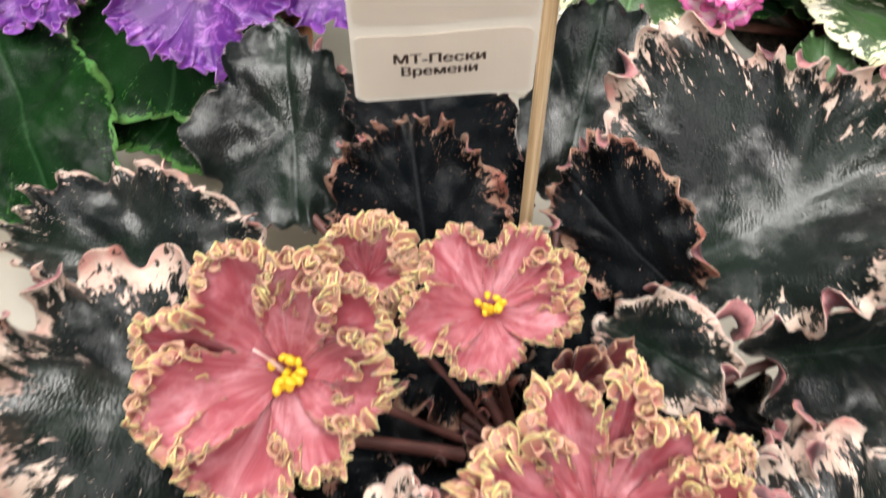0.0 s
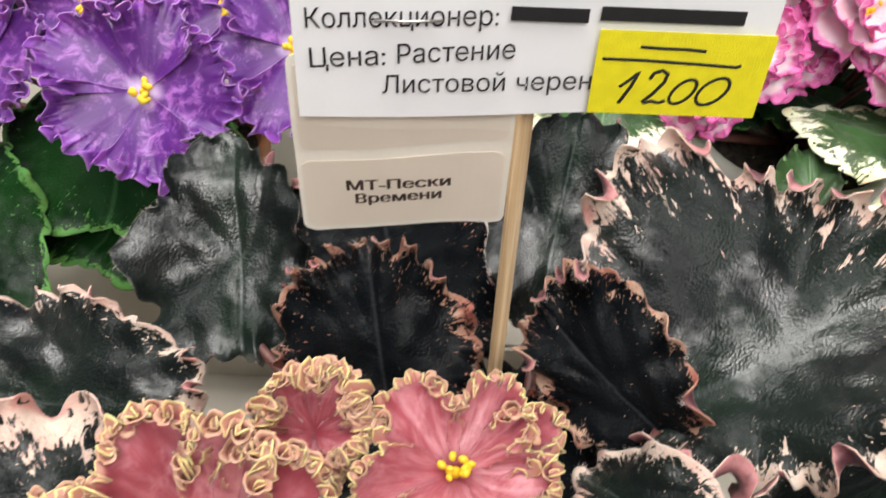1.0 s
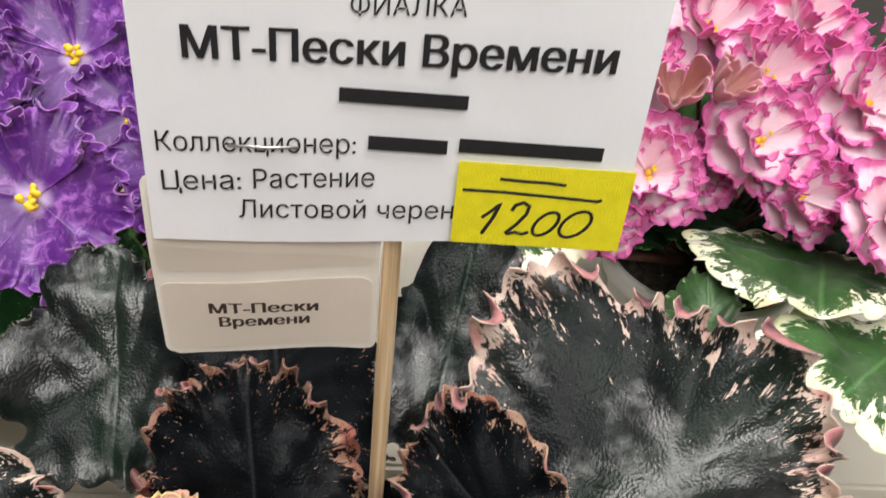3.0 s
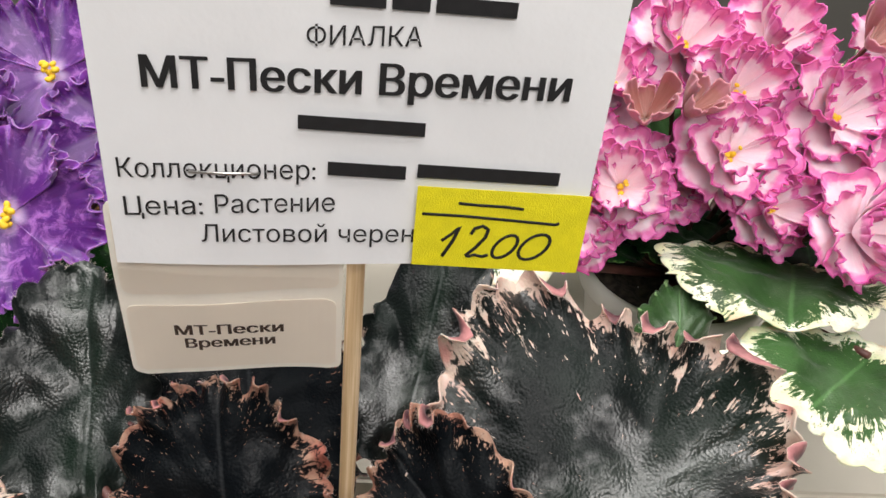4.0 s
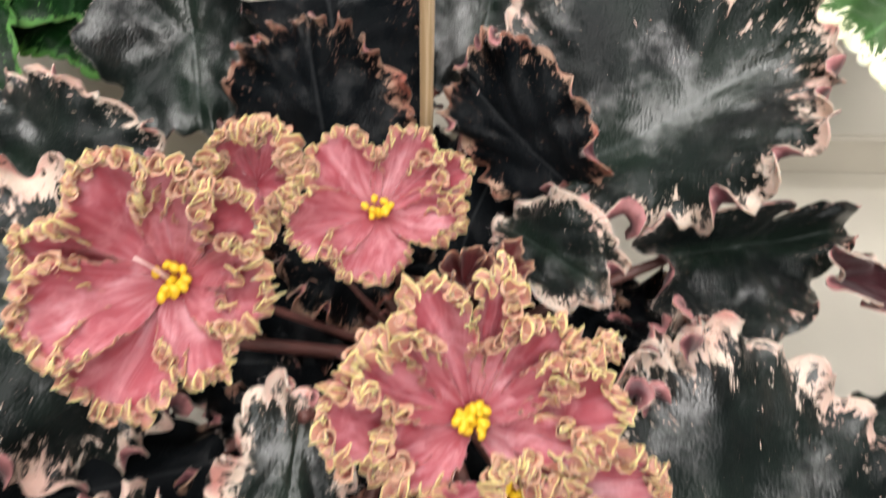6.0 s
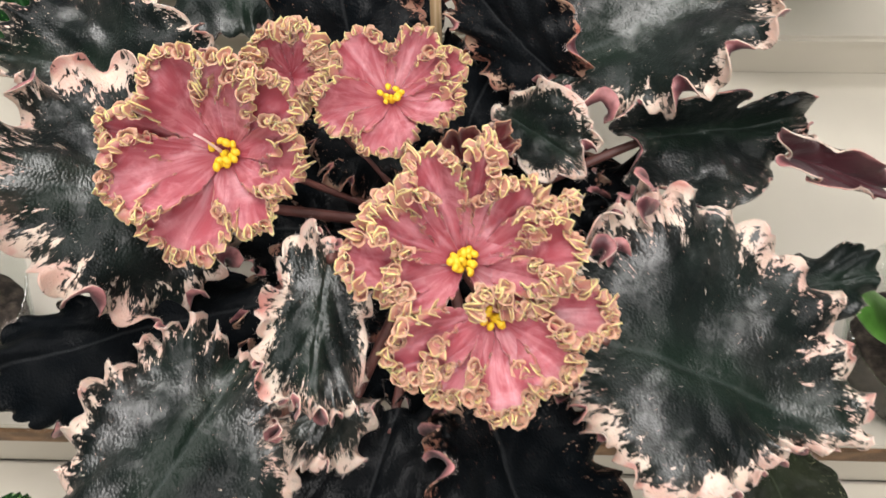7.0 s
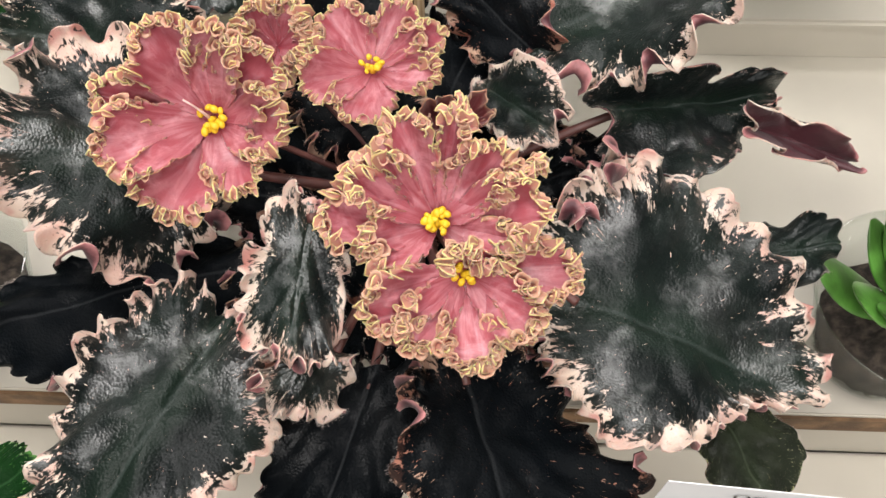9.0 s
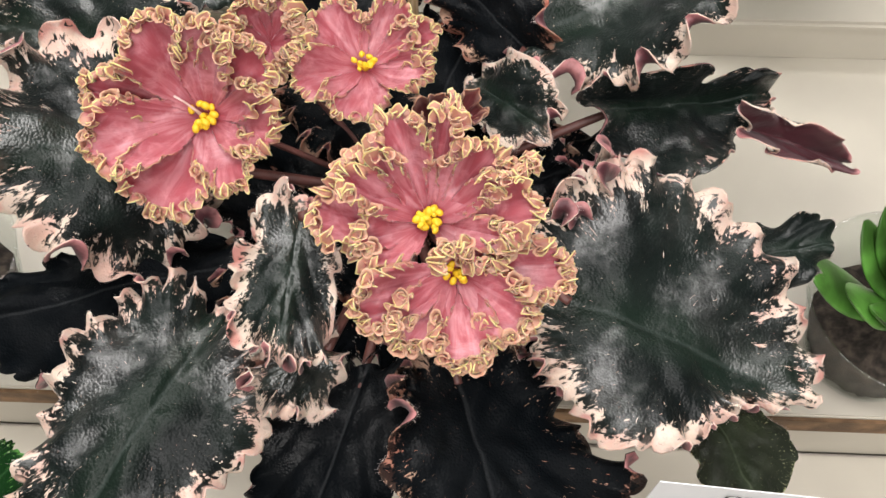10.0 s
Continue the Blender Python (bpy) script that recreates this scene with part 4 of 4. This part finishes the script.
def flat(name, x0, x1, z0, z1, y, t, material, label="", bevel=0.0):
    return under(sign, part(name, box(bmesh.new(), x0, x1, y - t / 2, y + t / 2, z0, z1, bevel), material, sign, label))


def rounded(name, x0, x1, z0, z1, y, r, material, label="", owner=None):
    """A thin sheet with rounded corners, standing upright."""
    owner = owner or sign
    pts = []
    for cx, cz, a0 in ((x1 - r, z1 - r, 0), (x0 + r, z1 - r, 90), (x0 + r, z0 + r, 180), (x1 - r, z0 + r, 270)):
        for i in range(6):
            a = radians(a0 + 18 * i)
            pts.append((cx + r * math.cos(a), cz + r * math.sin(a)))
    n = len(pts)
    verts = [(x, y, z) for x, z in pts] + [(x, y + 0.00015, z) for x, z in pts]
    faces = [tuple(range(n)), tuple(range(n, 2 * n))[::-1]] + [(i, i + n, (i + 1) % n + n, (i + 1) % n) for i in range(n)]
    return mesh_object(name, verts, faces, [material], owner, label, False)


v, f = tube([(0.021, 0.189, z) for z in (0.112, 0.15, 0.2, 0.25, 0.31)], [0.0021, 0.00205, 0.0021, 0.00205, 0.0021], 14)
under(sign, mesh_object("stick", v, f, [BAMBOO], sign, "round pale bamboo stick"))


def card_sheet():
    """The sheet bows a little and sits in front of the stick."""
    verts, faces = [], []
    nx, nz = 24, 16
    for t in (0.0, 0.00025):
        for i in range(nz + 1):
            for k in range(nx + 1):
                a, b = k / nx, i / nz
                x = -0.0272 + 0.0937 * a
                z = 0.2492 + 0.0045 * a + 0.0700 * b
                y = 0.1802 + t + 0.0016 * math.cos((a - 0.5) * 3.0) * (1 - b) * 0.5
                z -= 0.0006 * math.sin(a * 6.0) * (1 - b)
                verts.append((x, y, z))
    w = nx + 1
    n = w * (nz + 1)
    for i in range(nz):
        for k in range(nx):
            q = i * w + k
            faces.append((q, q + 1, q + w + 1, q + w))
            faces.append((n + q, n + q + w, n + q + w + 1, n + q + 1))
    ring = [k for k in range(w)] + [i * w + nx for i in range(1, nz + 1)] + [nz * w + k for k in range(nx - 1, -1, -1)] + [i * w for i in range(nz - 1, 0, -1)]
    for a, b in zip(ring, ring[1:] + ring[:1]):
        faces.append((b, a, a + n, b + n))
    return verts, faces


v, f = card_sheet()
under(sign, mesh_object("card", v, f, [PAPER], sign, "white paper card with black print", False))


def lettering(text, x0, x1, z, height, y, material, bold=0.0, slope=0.0, name="lettering", owner=None):
    """A line of upright print from x0 to x1 with its base line at z."""
    cu = bpy.data.curves.new(name, "FONT")
    cu.body, cu.resolution_u, cu.fill_mode = text, 4, "NONE"
    tmp = new("tmp", cu)
    raw = bpy.data.meshes.new_from_object(tmp.evaluated_get(bpy.context.evaluated_depsgraph_get()))
    bpy.data.objects.remove(tmp)
    pts = [Vector((p.co.x, p.co.y)) for p in raw.vertices]
    edges = [tuple(e.vertices) for e in raw.edges]
    out, _, tris, _, _, _ = geometry.delaunay_2d_cdt(pts, edges, [], 0, 1e-6)
    px, py = np.array([p.x for p in pts]), np.array([p.y for p in pts])
    ea, eb = np.array([e[0] for e in edges]), np.array([e[1] for e in edges])
    keep = []
    for t in tris:
        c = (out[t[0]] + out[t[1]] + out[t[2]]) / 3
        over = (py[ea] > c.y) != (py[eb] > c.y)
        with np.errstate(divide="ignore", invalid="ignore"):
            cross = px[ea] + (c.y - py[ea]) / (py[eb] - py[ea]) * (px[eb] - px[ea])
        if int(np.sum(over & (cross > c.x))) % 2:
            keep.append(tuple(t))
    me = bpy.data.meshes.new(name)
    shifts = (-bold, 0.0, bold) if bold else (0.0,)
    count = len(out)
    me.from_pydata([(p.x + d, p.y, 0) for d in shifts for p in out], [], [tuple(v + count * i for v in t) for i in range(len(shifts)) for t in keep])
    xs = [p.x for p in pts]
    lo, hi = min(xs), max(xs)
    cap = 0.70
    for p in me.vertices:
        u = (p.co.x - lo) / (hi - lo)
        p.co = Vector((x0 + (x1 - x0) * u, y - 0.00002 * (p.index // count), z + p.co.y / cap * height + slope * u))
    me.update()
    me.materials.append(material)
    return under(owner or sign, hang(new(name, me), owner or sign))


def bars(name, spans, z, height, y, material, slope=0.0):
    """Plain bars where a name stands."""
    bm = bmesh.new()
    for a, b in spans:
        box(bm, a, b, y - 0.00004, y + 0.00004, z + slope * a, z + height + slope * a)
    return under(sign, part(name, bm, material, sign))


bars("printed_bar", [(0.0150, 0.0245), (0.0255, 0.0320), (0.0330, 0.0470)], 0.3065, 0.0028, FACE, INK)
lettering("ФИАЛКА", 0.0111, 0.0311, 0.2990, 0.0035, FACE, INK, 0.0, 0.0012)
lettering("МТ-Пески Времени", -0.0178, 0.0585, 0.2889, 0.0059, FACE, INK, 0.028, 0.0029)
bars("printed_bar", [(0.0095, 0.0330)], 0.2824, 0.0028, FACE, INK, 0.03)
lettering("Коллекционер:", -0.0244, 0.0128, 0.2699, 0.0041, FACE, INK, 0.0, 0.0021)
bars("printed_bar", [(0.0151, 0.0300), (0.0322, 0.0598)], 0.2726, 0.0029, FACE, INK, 0.04)
lettering("Цена:", -0.0241, -0.0090, 0.2613, 0.0042, FACE, INK, 0.0, 0.0012)
lettering("Растение", -0.0066, 0.0166, 0.2629, 0.0042, FACE, INK, 0.0, 0.0021)
lettering("Листовой черенок", -0.0097, 0.0390, 0.2559, 0.0041, FACE, INK, 0.0, 0.0032)
sticker = under(sign, rounded("sticker", 0.0325, 0.0670, 0.2535, 0.2722, FACE - 0.0004, 0.0003, STICKER, "bright yellow price sticker"))


def stroke(points, r=0.00028):
    """A pen line on the sticker."""
    pts = []
    for a, b in zip(points, points[1:]):
        pts += [(a[0] + (b[0] - a[0]) * t, FACE - 0.00052, a[1] + (b[1] - a[1]) * t) for t in (0.0, 0.33, 0.66)]
    pts.append((points[-1][0], FACE - 0.00052, points[-1][1]))
    v, f = tube(pts, [r] * len(pts), 6)
    v = [(a.x, FACE - 0.00048 + (a.y - (FACE - 0.00052)) * 0.3, a.z) for a in v]
    return under(sign, mesh_object("pen_stroke", v, f, [INK], sign))


def ring_of(cx, cz, rx, rz, lean, n=18, a0=100):
    return [(cx + rx * math.cos(radians(a0 + 380 * i / n)) + lean * rz * math.sin(radians(a0 + 380 * i / n)), cz + rz * math.sin(radians(a0 + 380 * i / n))) for i in range(n + 1)]


stroke([(0.0408, 0.2689), (0.0450, 0.2687), (0.0500, 0.2687), (0.0538, 0.2684)], 0.00038)
stroke([(0.0338, 0.2660), (0.0420, 0.2660), (0.0520, 0.2656), (0.0606, 0.2652), (0.0614, 0.2656)], 0.00038)
stroke([(0.0382, 0.2598), (0.0400, 0.2615), (0.0416, 0.2634), (0.0405, 0.2600), (0.0386, 0.2560)], 0.00038)
stroke([(0.0440, 0.2618), (0.0446, 0.2632), (0.0462, 0.2639), (0.0474, 0.2631), (0.0470, 0.2612), (0.0452, 0.2585), (0.0434, 0.2565), (0.0440, 0.2563), (0.0452, 0.2568), (0.0468, 0.2564), (0.0480, 0.2570)], 0.00038)
stroke(ring_of(0.0512, 0.2592, 0.0021, 0.0029, 0.45), 0.00036)
stroke(ring_of(0.0572, 0.2595, 0.0027, 0.0032, 0.45), 0.00036)
v, f = tube([(-0.0111, FACE + 0.0004, 0.2722), (-0.0109, FACE - 0.0004, 0.2722), (-0.0045, FACE - 0.00055, 0.2724), (0.0019, FACE - 0.0004, 0.2727), (0.0021, FACE + 0.0004, 0.2727)], [0.0003] * 5, 8)
under(sign, mesh_object("staple", v, f, [STEEL], sign, "bright steel staple"))


def bend(x, z):
    """How far behind the card the label paper hangs."""
    return 0.1838 + 0.16 * max(0.0, 0.245 - z) * (0.6 + 0.4 * math.cos((x + 0.006) * 60)) + 0.0006 * math.sin(x * 140)


def label_sheet(name, x0, x1, z0, z1, r, lift, material, skew, label=""):
    """A sheet with rounded lower corners that follows the bend of the backing."""
    nx, nz = 22, 56
    verts, faces = [], []
    for t in (0.0, 0.00018):
        for i in range(nz + 1):
            for k in range(nx + 1):
                a, b = k / nx, i / nz
                z = z0 + (z1 - z0) * b
                inset = 0.0
                for dz in (z - z0, z1 - z):
                    if dz < r:
                        inset = max(inset, r - math.sqrt(max(0.0, r * r - (r - dz) ** 2)))
                x = x0 + inset + (x1 - x0 - 2 * inset) * a
                zz = z + skew * a
                verts.append((x, bend(x, zz) - lift + t, zz))
    w = nx + 1
    n = w * (nz + 1)
    for i in range(nz):
        for k in range(nx):
            q = i * w + k
            faces.append((q, q + 1, q + w + 1, q + w))
            faces.append((n + q, n + q + w, n + q + w + 1, n + q + 1))
    ring = [k for k in range(w)] + [i * w + nx for i in range(1, nz + 1)] + [nz * w + k for k in range(nx - 1, -1, -1)] + [i * w for i in range(nz - 1, 0, -1)]
    for a, b in zip(ring, ring[1:] + ring[:1]):
        faces.append((b, a, a + n, b + n))
    return under(sign, mesh_object(name, verts, faces, [material], sign, label, False))


label_sheet("label_backing", -0.0300, 0.0185, 0.2107, 0.262, 0.003, 0.0, BACKING, 0.0050, "cream backing paper of sticky labels")
label_sheet("label", -0.0288, 0.0172, 0.2126, 0.2340, 0.0022, 0.00035, LABEL, 0.0048, "cream sticky label with small bold print")
label_sheet("label", -0.0288, 0.0176, 0.2375, 0.2600, 0.0022, 0.00035, LABEL, 0.0048, "second cream sticky label half hidden by the card")
for text, x0, x1, z in (("МТ-Пески", -0.0187, 0.0052, 0.2254), ("Времени", -0.0168, 0.0032, 0.2211)):
    ob = lettering(text, x0, x1, z, 0.0031, 0.0, BROWN_INK, 0.034, 0.0022)
    for p in ob.data.vertices:
        p.co.y = bend(p.co.x, p.co.z) - 0.00045 + p.co.y

# ---- the purple violet behind ----
purple = thing("african_violet", (-0.12, 0.345, 0.115), "African violet with green leaves and mottled purple flowers", "plant", "african violets on the stand")
PC = (-0.12, 0.345, 0.12)
for b, t, l, r, s in (
        ((-0.12, 0.34, 0.160), (-0.123, 0.273, 0.133), (-0.07, 0.290, 0.130), (-0.177, 0.301, 0.140), 41),
        ((-0.11, 0.33, 0.135), (-0.139, 0.278, 0.108), (-0.090, 0.282, 0.111), (-0.172, 0.298, 0.121), 42),
        ((-0.205, 0.313, 0.149), (-0.156, 0.223, 0.119), (-0.139, 0.262, 0.136), (-0.223, 0.259, 0.128), 43),
        ((-0.15, 0.364, 0.165), (-0.195, 0.398, 0.157), (-0.174, 0.375, 0.147), (-0.178, 0.417, 0.163), 44)):
    under(purple, leaf(purple, b, t, l, r, PC, (GREEN, GREEN_UNDER), 0.93, 0.0008, 16, 0.006, seed=s, quilt=0.001, roll=0.25, lip=0.006, bias=-0.7, label="plain rounded velvety green leaf"))
for at, way, spin, size, s in (
        ((-0.105, 0.296, 0.180), (0.05, -0.80, 0.60), 15, 0.040, 51),
        ((-0.056, 0.331, 0.180), (0.15, -0.75, 0.65), 40, 0.040, 52),
        ((-0.178, 0.327, 0.172), (-0.2, -0.70, 0.68), 0, 0.038, 53),
        ((-0.112, 0.372, 0.200), (0.0, -0.75, 0.66), 30, 0.040, 54),
        ((-0.160, 0.400, 0.190), (-0.1, -0.70, 0.70), 55, 0.038, 55),
        ((-0.062, 0.395, 0.205), (0.1, -0.70, 0.70), 10, 0.038, 56),
        ((-0.084, 0.350, 0.186), (0.1, -0.75, 0.65), 25, 0.032, 57),
        ((-0.142, 0.350, 0.184), (-0.1, -0.75, 0.65), 48, 0.032, 58)):
    f = flower(purple, at, way, spin, size, PURPLE, petals=5, seed=s, width=0.72, rise=0.12, ruffle=0.0024, waves=20, curl=0.003, back=0.15, ns=96, anthers=9, crown=PC, label="mottled violet-purple flower with a white eye")
    f.matrix_parent_inverse = Matrix.Translation(purple.location).inverted()

for i, (x, y, z) in enumerate(((-0.20, 0.40, 0.17), (-0.14, 0.42, 0.17), (-0.08, 0.40, 0.17), (-0.04, 0.36, 0.15), (-0.22, 0.35, 0.15))):
    under(purple, leaf(purple, (x, y - 0.005, z - 0.012), (x + 0.01, y + 0.045, z + 0.03), (x - 0.034, y + 0.02, z + 0.01), (x + 0.034, y + 0.02, z + 0.01), PC, (GREEN, GREEN_UNDER), 1.0, 0.001, 14, 0.004, seed=180 + i, quilt=0.001, roll=0.3, lip=0.004, bias=-0.4, res=120, label="dark green leaf behind the blossoms"))

# ---- the pink violet behind ----
pink = thing("african_violet", (0.17, 0.365, 0.115), "African violet with double pink-white flowers and cream-mottled leaves", "plant", "african violets on the stand")
KC = (0.17, 0.365, 0.12)
for b, t, l, r, m, s in (
        ((0.201, 0.324, 0.162), (0.180, 0.274, 0.166), (0.228, 0.291, 0.171), (0.132, 0.306, 0.172), 0.76, 61),
        ((0.220, 0.278, 0.155), (0.176, 0.242, 0.151), (0.212, 0.216, 0.153), (0.152, 0.269, 0.158), 0.62, 62),
        ((0.139, 0.269, 0.145), (0.143, 0.295, 0.168), (0.157, 0.286, 0.154), (0.125, 0.284, 0.154), 1.3, 63),
        ((0.065, 0.305, 0.160), (0.077, 0.358, 0.165), (0.103, 0.323, 0.160), (0.039, 0.321, 0.160), 0.7, 64)):
    under(pink, leaf(pink, b, t, l, r, KC, (MOTTLED, GREEN_UNDER), m, 0.001, 14, 0.004, seed=s, quilt=0.001, roll=0.3, lip=0.006, bias=-0.6, label="green leaf with a broad cream mottled margin"))
for at, way, spin, size, s in (
        ((0.119, 0.321, 0.193), (-0.2, -0.75, 0.6), 0, 0.027, 71),
        ((0.160, 0.325, 0.208), (0.0, -0.8, 0.6), 20, 0.029, 72),
        ((0.203, 0.338, 0.220), (0.1, -0.75, 0.65), 40, 0.030, 73),
        ((0.148, 0.372, 0.232), (0.0, -0.7, 0.7), 10, 0.029, 74),
        ((0.206, 0.300, 0.192), (0.2, -0.8, 0.55), 50, 0.028, 75),
        ((0.178, 0.316, 0.190), (0.1, -0.8, 0.5), 15, 0.023, 76),
        ((0.190, 0.384, 0.230), (0.1, -0.6, 0.8), 33, 0.029, 77),
        ((0.118, 0.365, 0.215), (-0.2, -0.6, 0.8), 22, 0.027, 78),
        ((0.106, 0.318, 0.176), (-0.3, -0.8, 0.45), 5, 0.022, 79),
        ((0.140, 0.335, 0.188), (0.0, -0.8, 0.5), 44, 0.025, 60),
        ((0.188, 0.346, 0.203), (0.1, -0.8, 0.5), 12, 0.026, 66),
        ((0.232, 0.330, 0.212), (0.3, -0.7, 0.6), 31, 0.028, 67),
        ((0.236, 0.372, 0.236), (0.2, -0.6, 0.7), 3, 0.029, 68),
        ((0.165, 0.350, 0.222), (0.0, -0.7, 0.7), 25, 0.026, 69),
        ((0.100, 0.350, 0.200), (-0.3, -0.7, 0.6), 18, 0.026, 65)):
    f = flower(pink, at, way, spin, size, PINK, petals=5, seed=s, width=0.72, rise=0.18, ruffle=0.0013, waves=10, curl=0.001, layers=3, anthers=3, crown=KC, label="double pink-white flower with magenta frilled edges", nr=16, ns=40)
    f.matrix_parent_inverse = Matrix.Translation(pink.location).inverted()

for at, way, size, s in (((0.128, 0.338, 0.215), (-0.2, -0.6, 0.75), 0.012, 91), ((0.140, 0.330, 0.222), (0.2, -0.5, 0.8), 0.010, 92), ((0.214, 0.352, 0.246), (0.1, -0.5, 0.85), 0.013, 93)):
    f = flower(pink, at, way, 0, size, BUD_PETAL, petals=5, seed=s, width=0.7, rise=1.2, ruffle=0.0006, waves=6, curl=0.001, layers=1, anthers=0, crown=KC, label="closed brownish-pink bud", nr=10, ns=20)
    f.matrix_parent_inverse = Matrix.Translation(pink.location).inverted()

# added dark foliage: stands in for shadow under the blossoms, fills gaps behind them
for i, (x, y, z) in enumerate(((0.165, 0.385, 0.152), (0.115, 0.385, 0.150), (0.215, 0.385, 0.156))):
    under(pink, leaf(pink, (x, y, z), (x - 0.006, y - 0.062, z + 0.006), (x - 0.036, y - 0.035, z), (x + 0.034, y - 0.035, z), KC, (GREEN, GREEN_UNDER), 1.05, 0.001, 14, 0.004, seed=170 + i, quilt=0.001, roll=0.3, lip=0.004, bias=-0.4, res=120, label="dark green leaf added for the shadow under the blossoms"))
for i, (x, y, z) in enumerate(((0.09, 0.40, 0.17), (0.15, 0.42, 0.18), (0.21, 0.41, 0.18), (0.26, 0.38, 0.19), (0.12, 0.36, 0.16), (0.24, 0.34, 0.165))):
    under(pink, leaf(pink, (x, y - 0.005, z - 0.012), (x + 0.01, y + 0.045, z + 0.035), (x - 0.03, y + 0.02, z + 0.01), (x + 0.034, y + 0.02, z + 0.01), KC, (MOTTLED, GREEN_UNDER), 1.05, 0.001, 14, 0.004, seed=160 + i, quilt=0.001, roll=0.3, lip=0.004, bias=-0.4, res=120, label="dark green leaf behind the blossoms"))

# ---- succulent in a clear cup ----
cup = thing("succulent_cup", (0.226, 0.108, SHELF), "clear plastic cup of soil with a green succulent", "plant", "succulents in cups")
prof = [(0.0, 0.0), (0.023, 0.0), (0.025, 0.002), (0.041, 0.053), (0.0425, 0.055), (0.0415, 0.0555), (0.0400, 0.053), (0.0242, 0.0028), (0.0, 0.0015)]
v, f = turned(prof, 72)
cup_body = mesh_object("cup", v, f, [CLEAR], cup, "clear plastic cup")
cup_body.visible_shadow = False
v, f = turned([(0.0, 0.003), (0.0228, 0.003), (0.031, 0.028), (0.027, 0.032), (0.016, 0.033), (0.0, 0.034)], 64)
rng = random.Random(3)
mesh_object("soil", [(a + rng.uniform(-0.0008, 0.0008), b + rng.uniform(-0.0008, 0.0008), c + rng.uniform(-0.0015, 0.0015)) for a, b, c in v], f, [SOIL], cup, "brown gritty soil")


def fleshy(length, width, thick):
    verts, faces = [], []
    n, m = 14, 14
    for i in range(n + 1):
        t = i / n
        w = width * math.sin(math.pi * min(1, t * 0.93 + 0.07)) ** 0.7 * (0.55 + 0.6 * t)
        for k in range(m):
            a = 2 * math.pi * k / m
            verts.append((math.cos(a) * w, t * length, math.sin(a) * thick * (1 - 0.5 * t) * math.sin(math.pi * min(1, t * 0.95 + 0.05)) ** 0.5 + 0.25 * length * t * t))
    for i in range(n):
        for k in range(m):
            j = (k + 1) % m
            faces.append((i * m + k, i * m + j, (i + 1) * m + j, (i + 1) * m + k))
    return verts, faces


for i in range(15):
    v, f = fleshy(0.056 - 0.0019 * i, 0.0125 - 0.0003 * i, 0.0038)
    rot = Matrix.Translation((0, 0, 0.038 + 0.0034 * i)) @ Matrix.Rotation(2.4 * i + 1.4, 4, "Z") @ Matrix.Rotation(radians(20 + 3.2 * i), 4, "X")
    mesh_object("fleshy_leaf", [rot @ Vector(p) for p in v], f, [SUCCULENT], cup)
for i, (deg, tilt, z) in enumerate(((62, 34, 0.050), (84, 48, 0.058), (108, 26, 0.046), (124, 44, 0.056), (40, 46, 0.058))):
    v, f = fleshy(0.050, 0.0125, 0.004)
    rot = Matrix.Translation((0, 0, z)) @ Matrix.Rotation(radians(deg), 4, "Z") @ Matrix.Rotation(radians(tilt), 4, "X")
    mesh_object("fleshy_leaf", [rot @ Vector(p) for p in v], f, [SUCCULENT], cup)
copy_thing(cup, Matrix.Translation((-0.188, 0.110, SHELF)) @ Matrix.Rotation(2.0, 4, "Z"))

# ---- green leaf of a plant in the front row ----
front_plant = thing("african_violet", (-0.16, -0.06, LOWER), "plain green violet leaf of a plant in the front row", "plant", "african violets on the stand")
under(front_plant, leaf(front_plant, (-0.150, -0.020, 0.098), (-0.098, 0.020, 0.126), (-0.130, 0.018, 0.116), (-0.108, -0.018, 0.116), (-0.16, -0.06, LOWER + 0.002), (GREEN, GREEN_UNDER), 1.0, 0.0008, 30, 0.004, seed=45, quilt=0.001, roll=0.25, lip=0.004, bias=-0.5, label="rounded bright green leaf"))

# ---- card of the plant in front ----
front = thing("front_sign", (0.12, 0.011, LOWER), "white card on a stick in front of the plant", "sign")


def fsheet():
    return box(bmesh.new(), 0.100, 0.195, 0.0105, 0.0108, 0.090, 0.1602)


part("card", fsheet(), PAPER, front)
lettering("ООО", 0.1215, 0.1385, 0.1500, 0.0042, 0.0101, INK, owner=front)
part("print_bar", box(bmesh.new(), 0.1405, 0.1800, 0.0101, 0.01045, 0.1505, 0.1540), INK, front, "dark printed bar")
for o in front.children:
    o.matrix_parent_inverse = Matrix.Translation(front.location).inverted()
    for p in o.data.vertices:
        p.co.z -= (p.co.x - 0.100) * 0.24
v, f = tube([(0.150, 0.0130, z) for z in (LOWER, 0.04, 0.11)], [0.002] * 3, 10)
under(front, mesh_object("stick", v, f, [BAMBOO], front, "pale bamboo stick"))
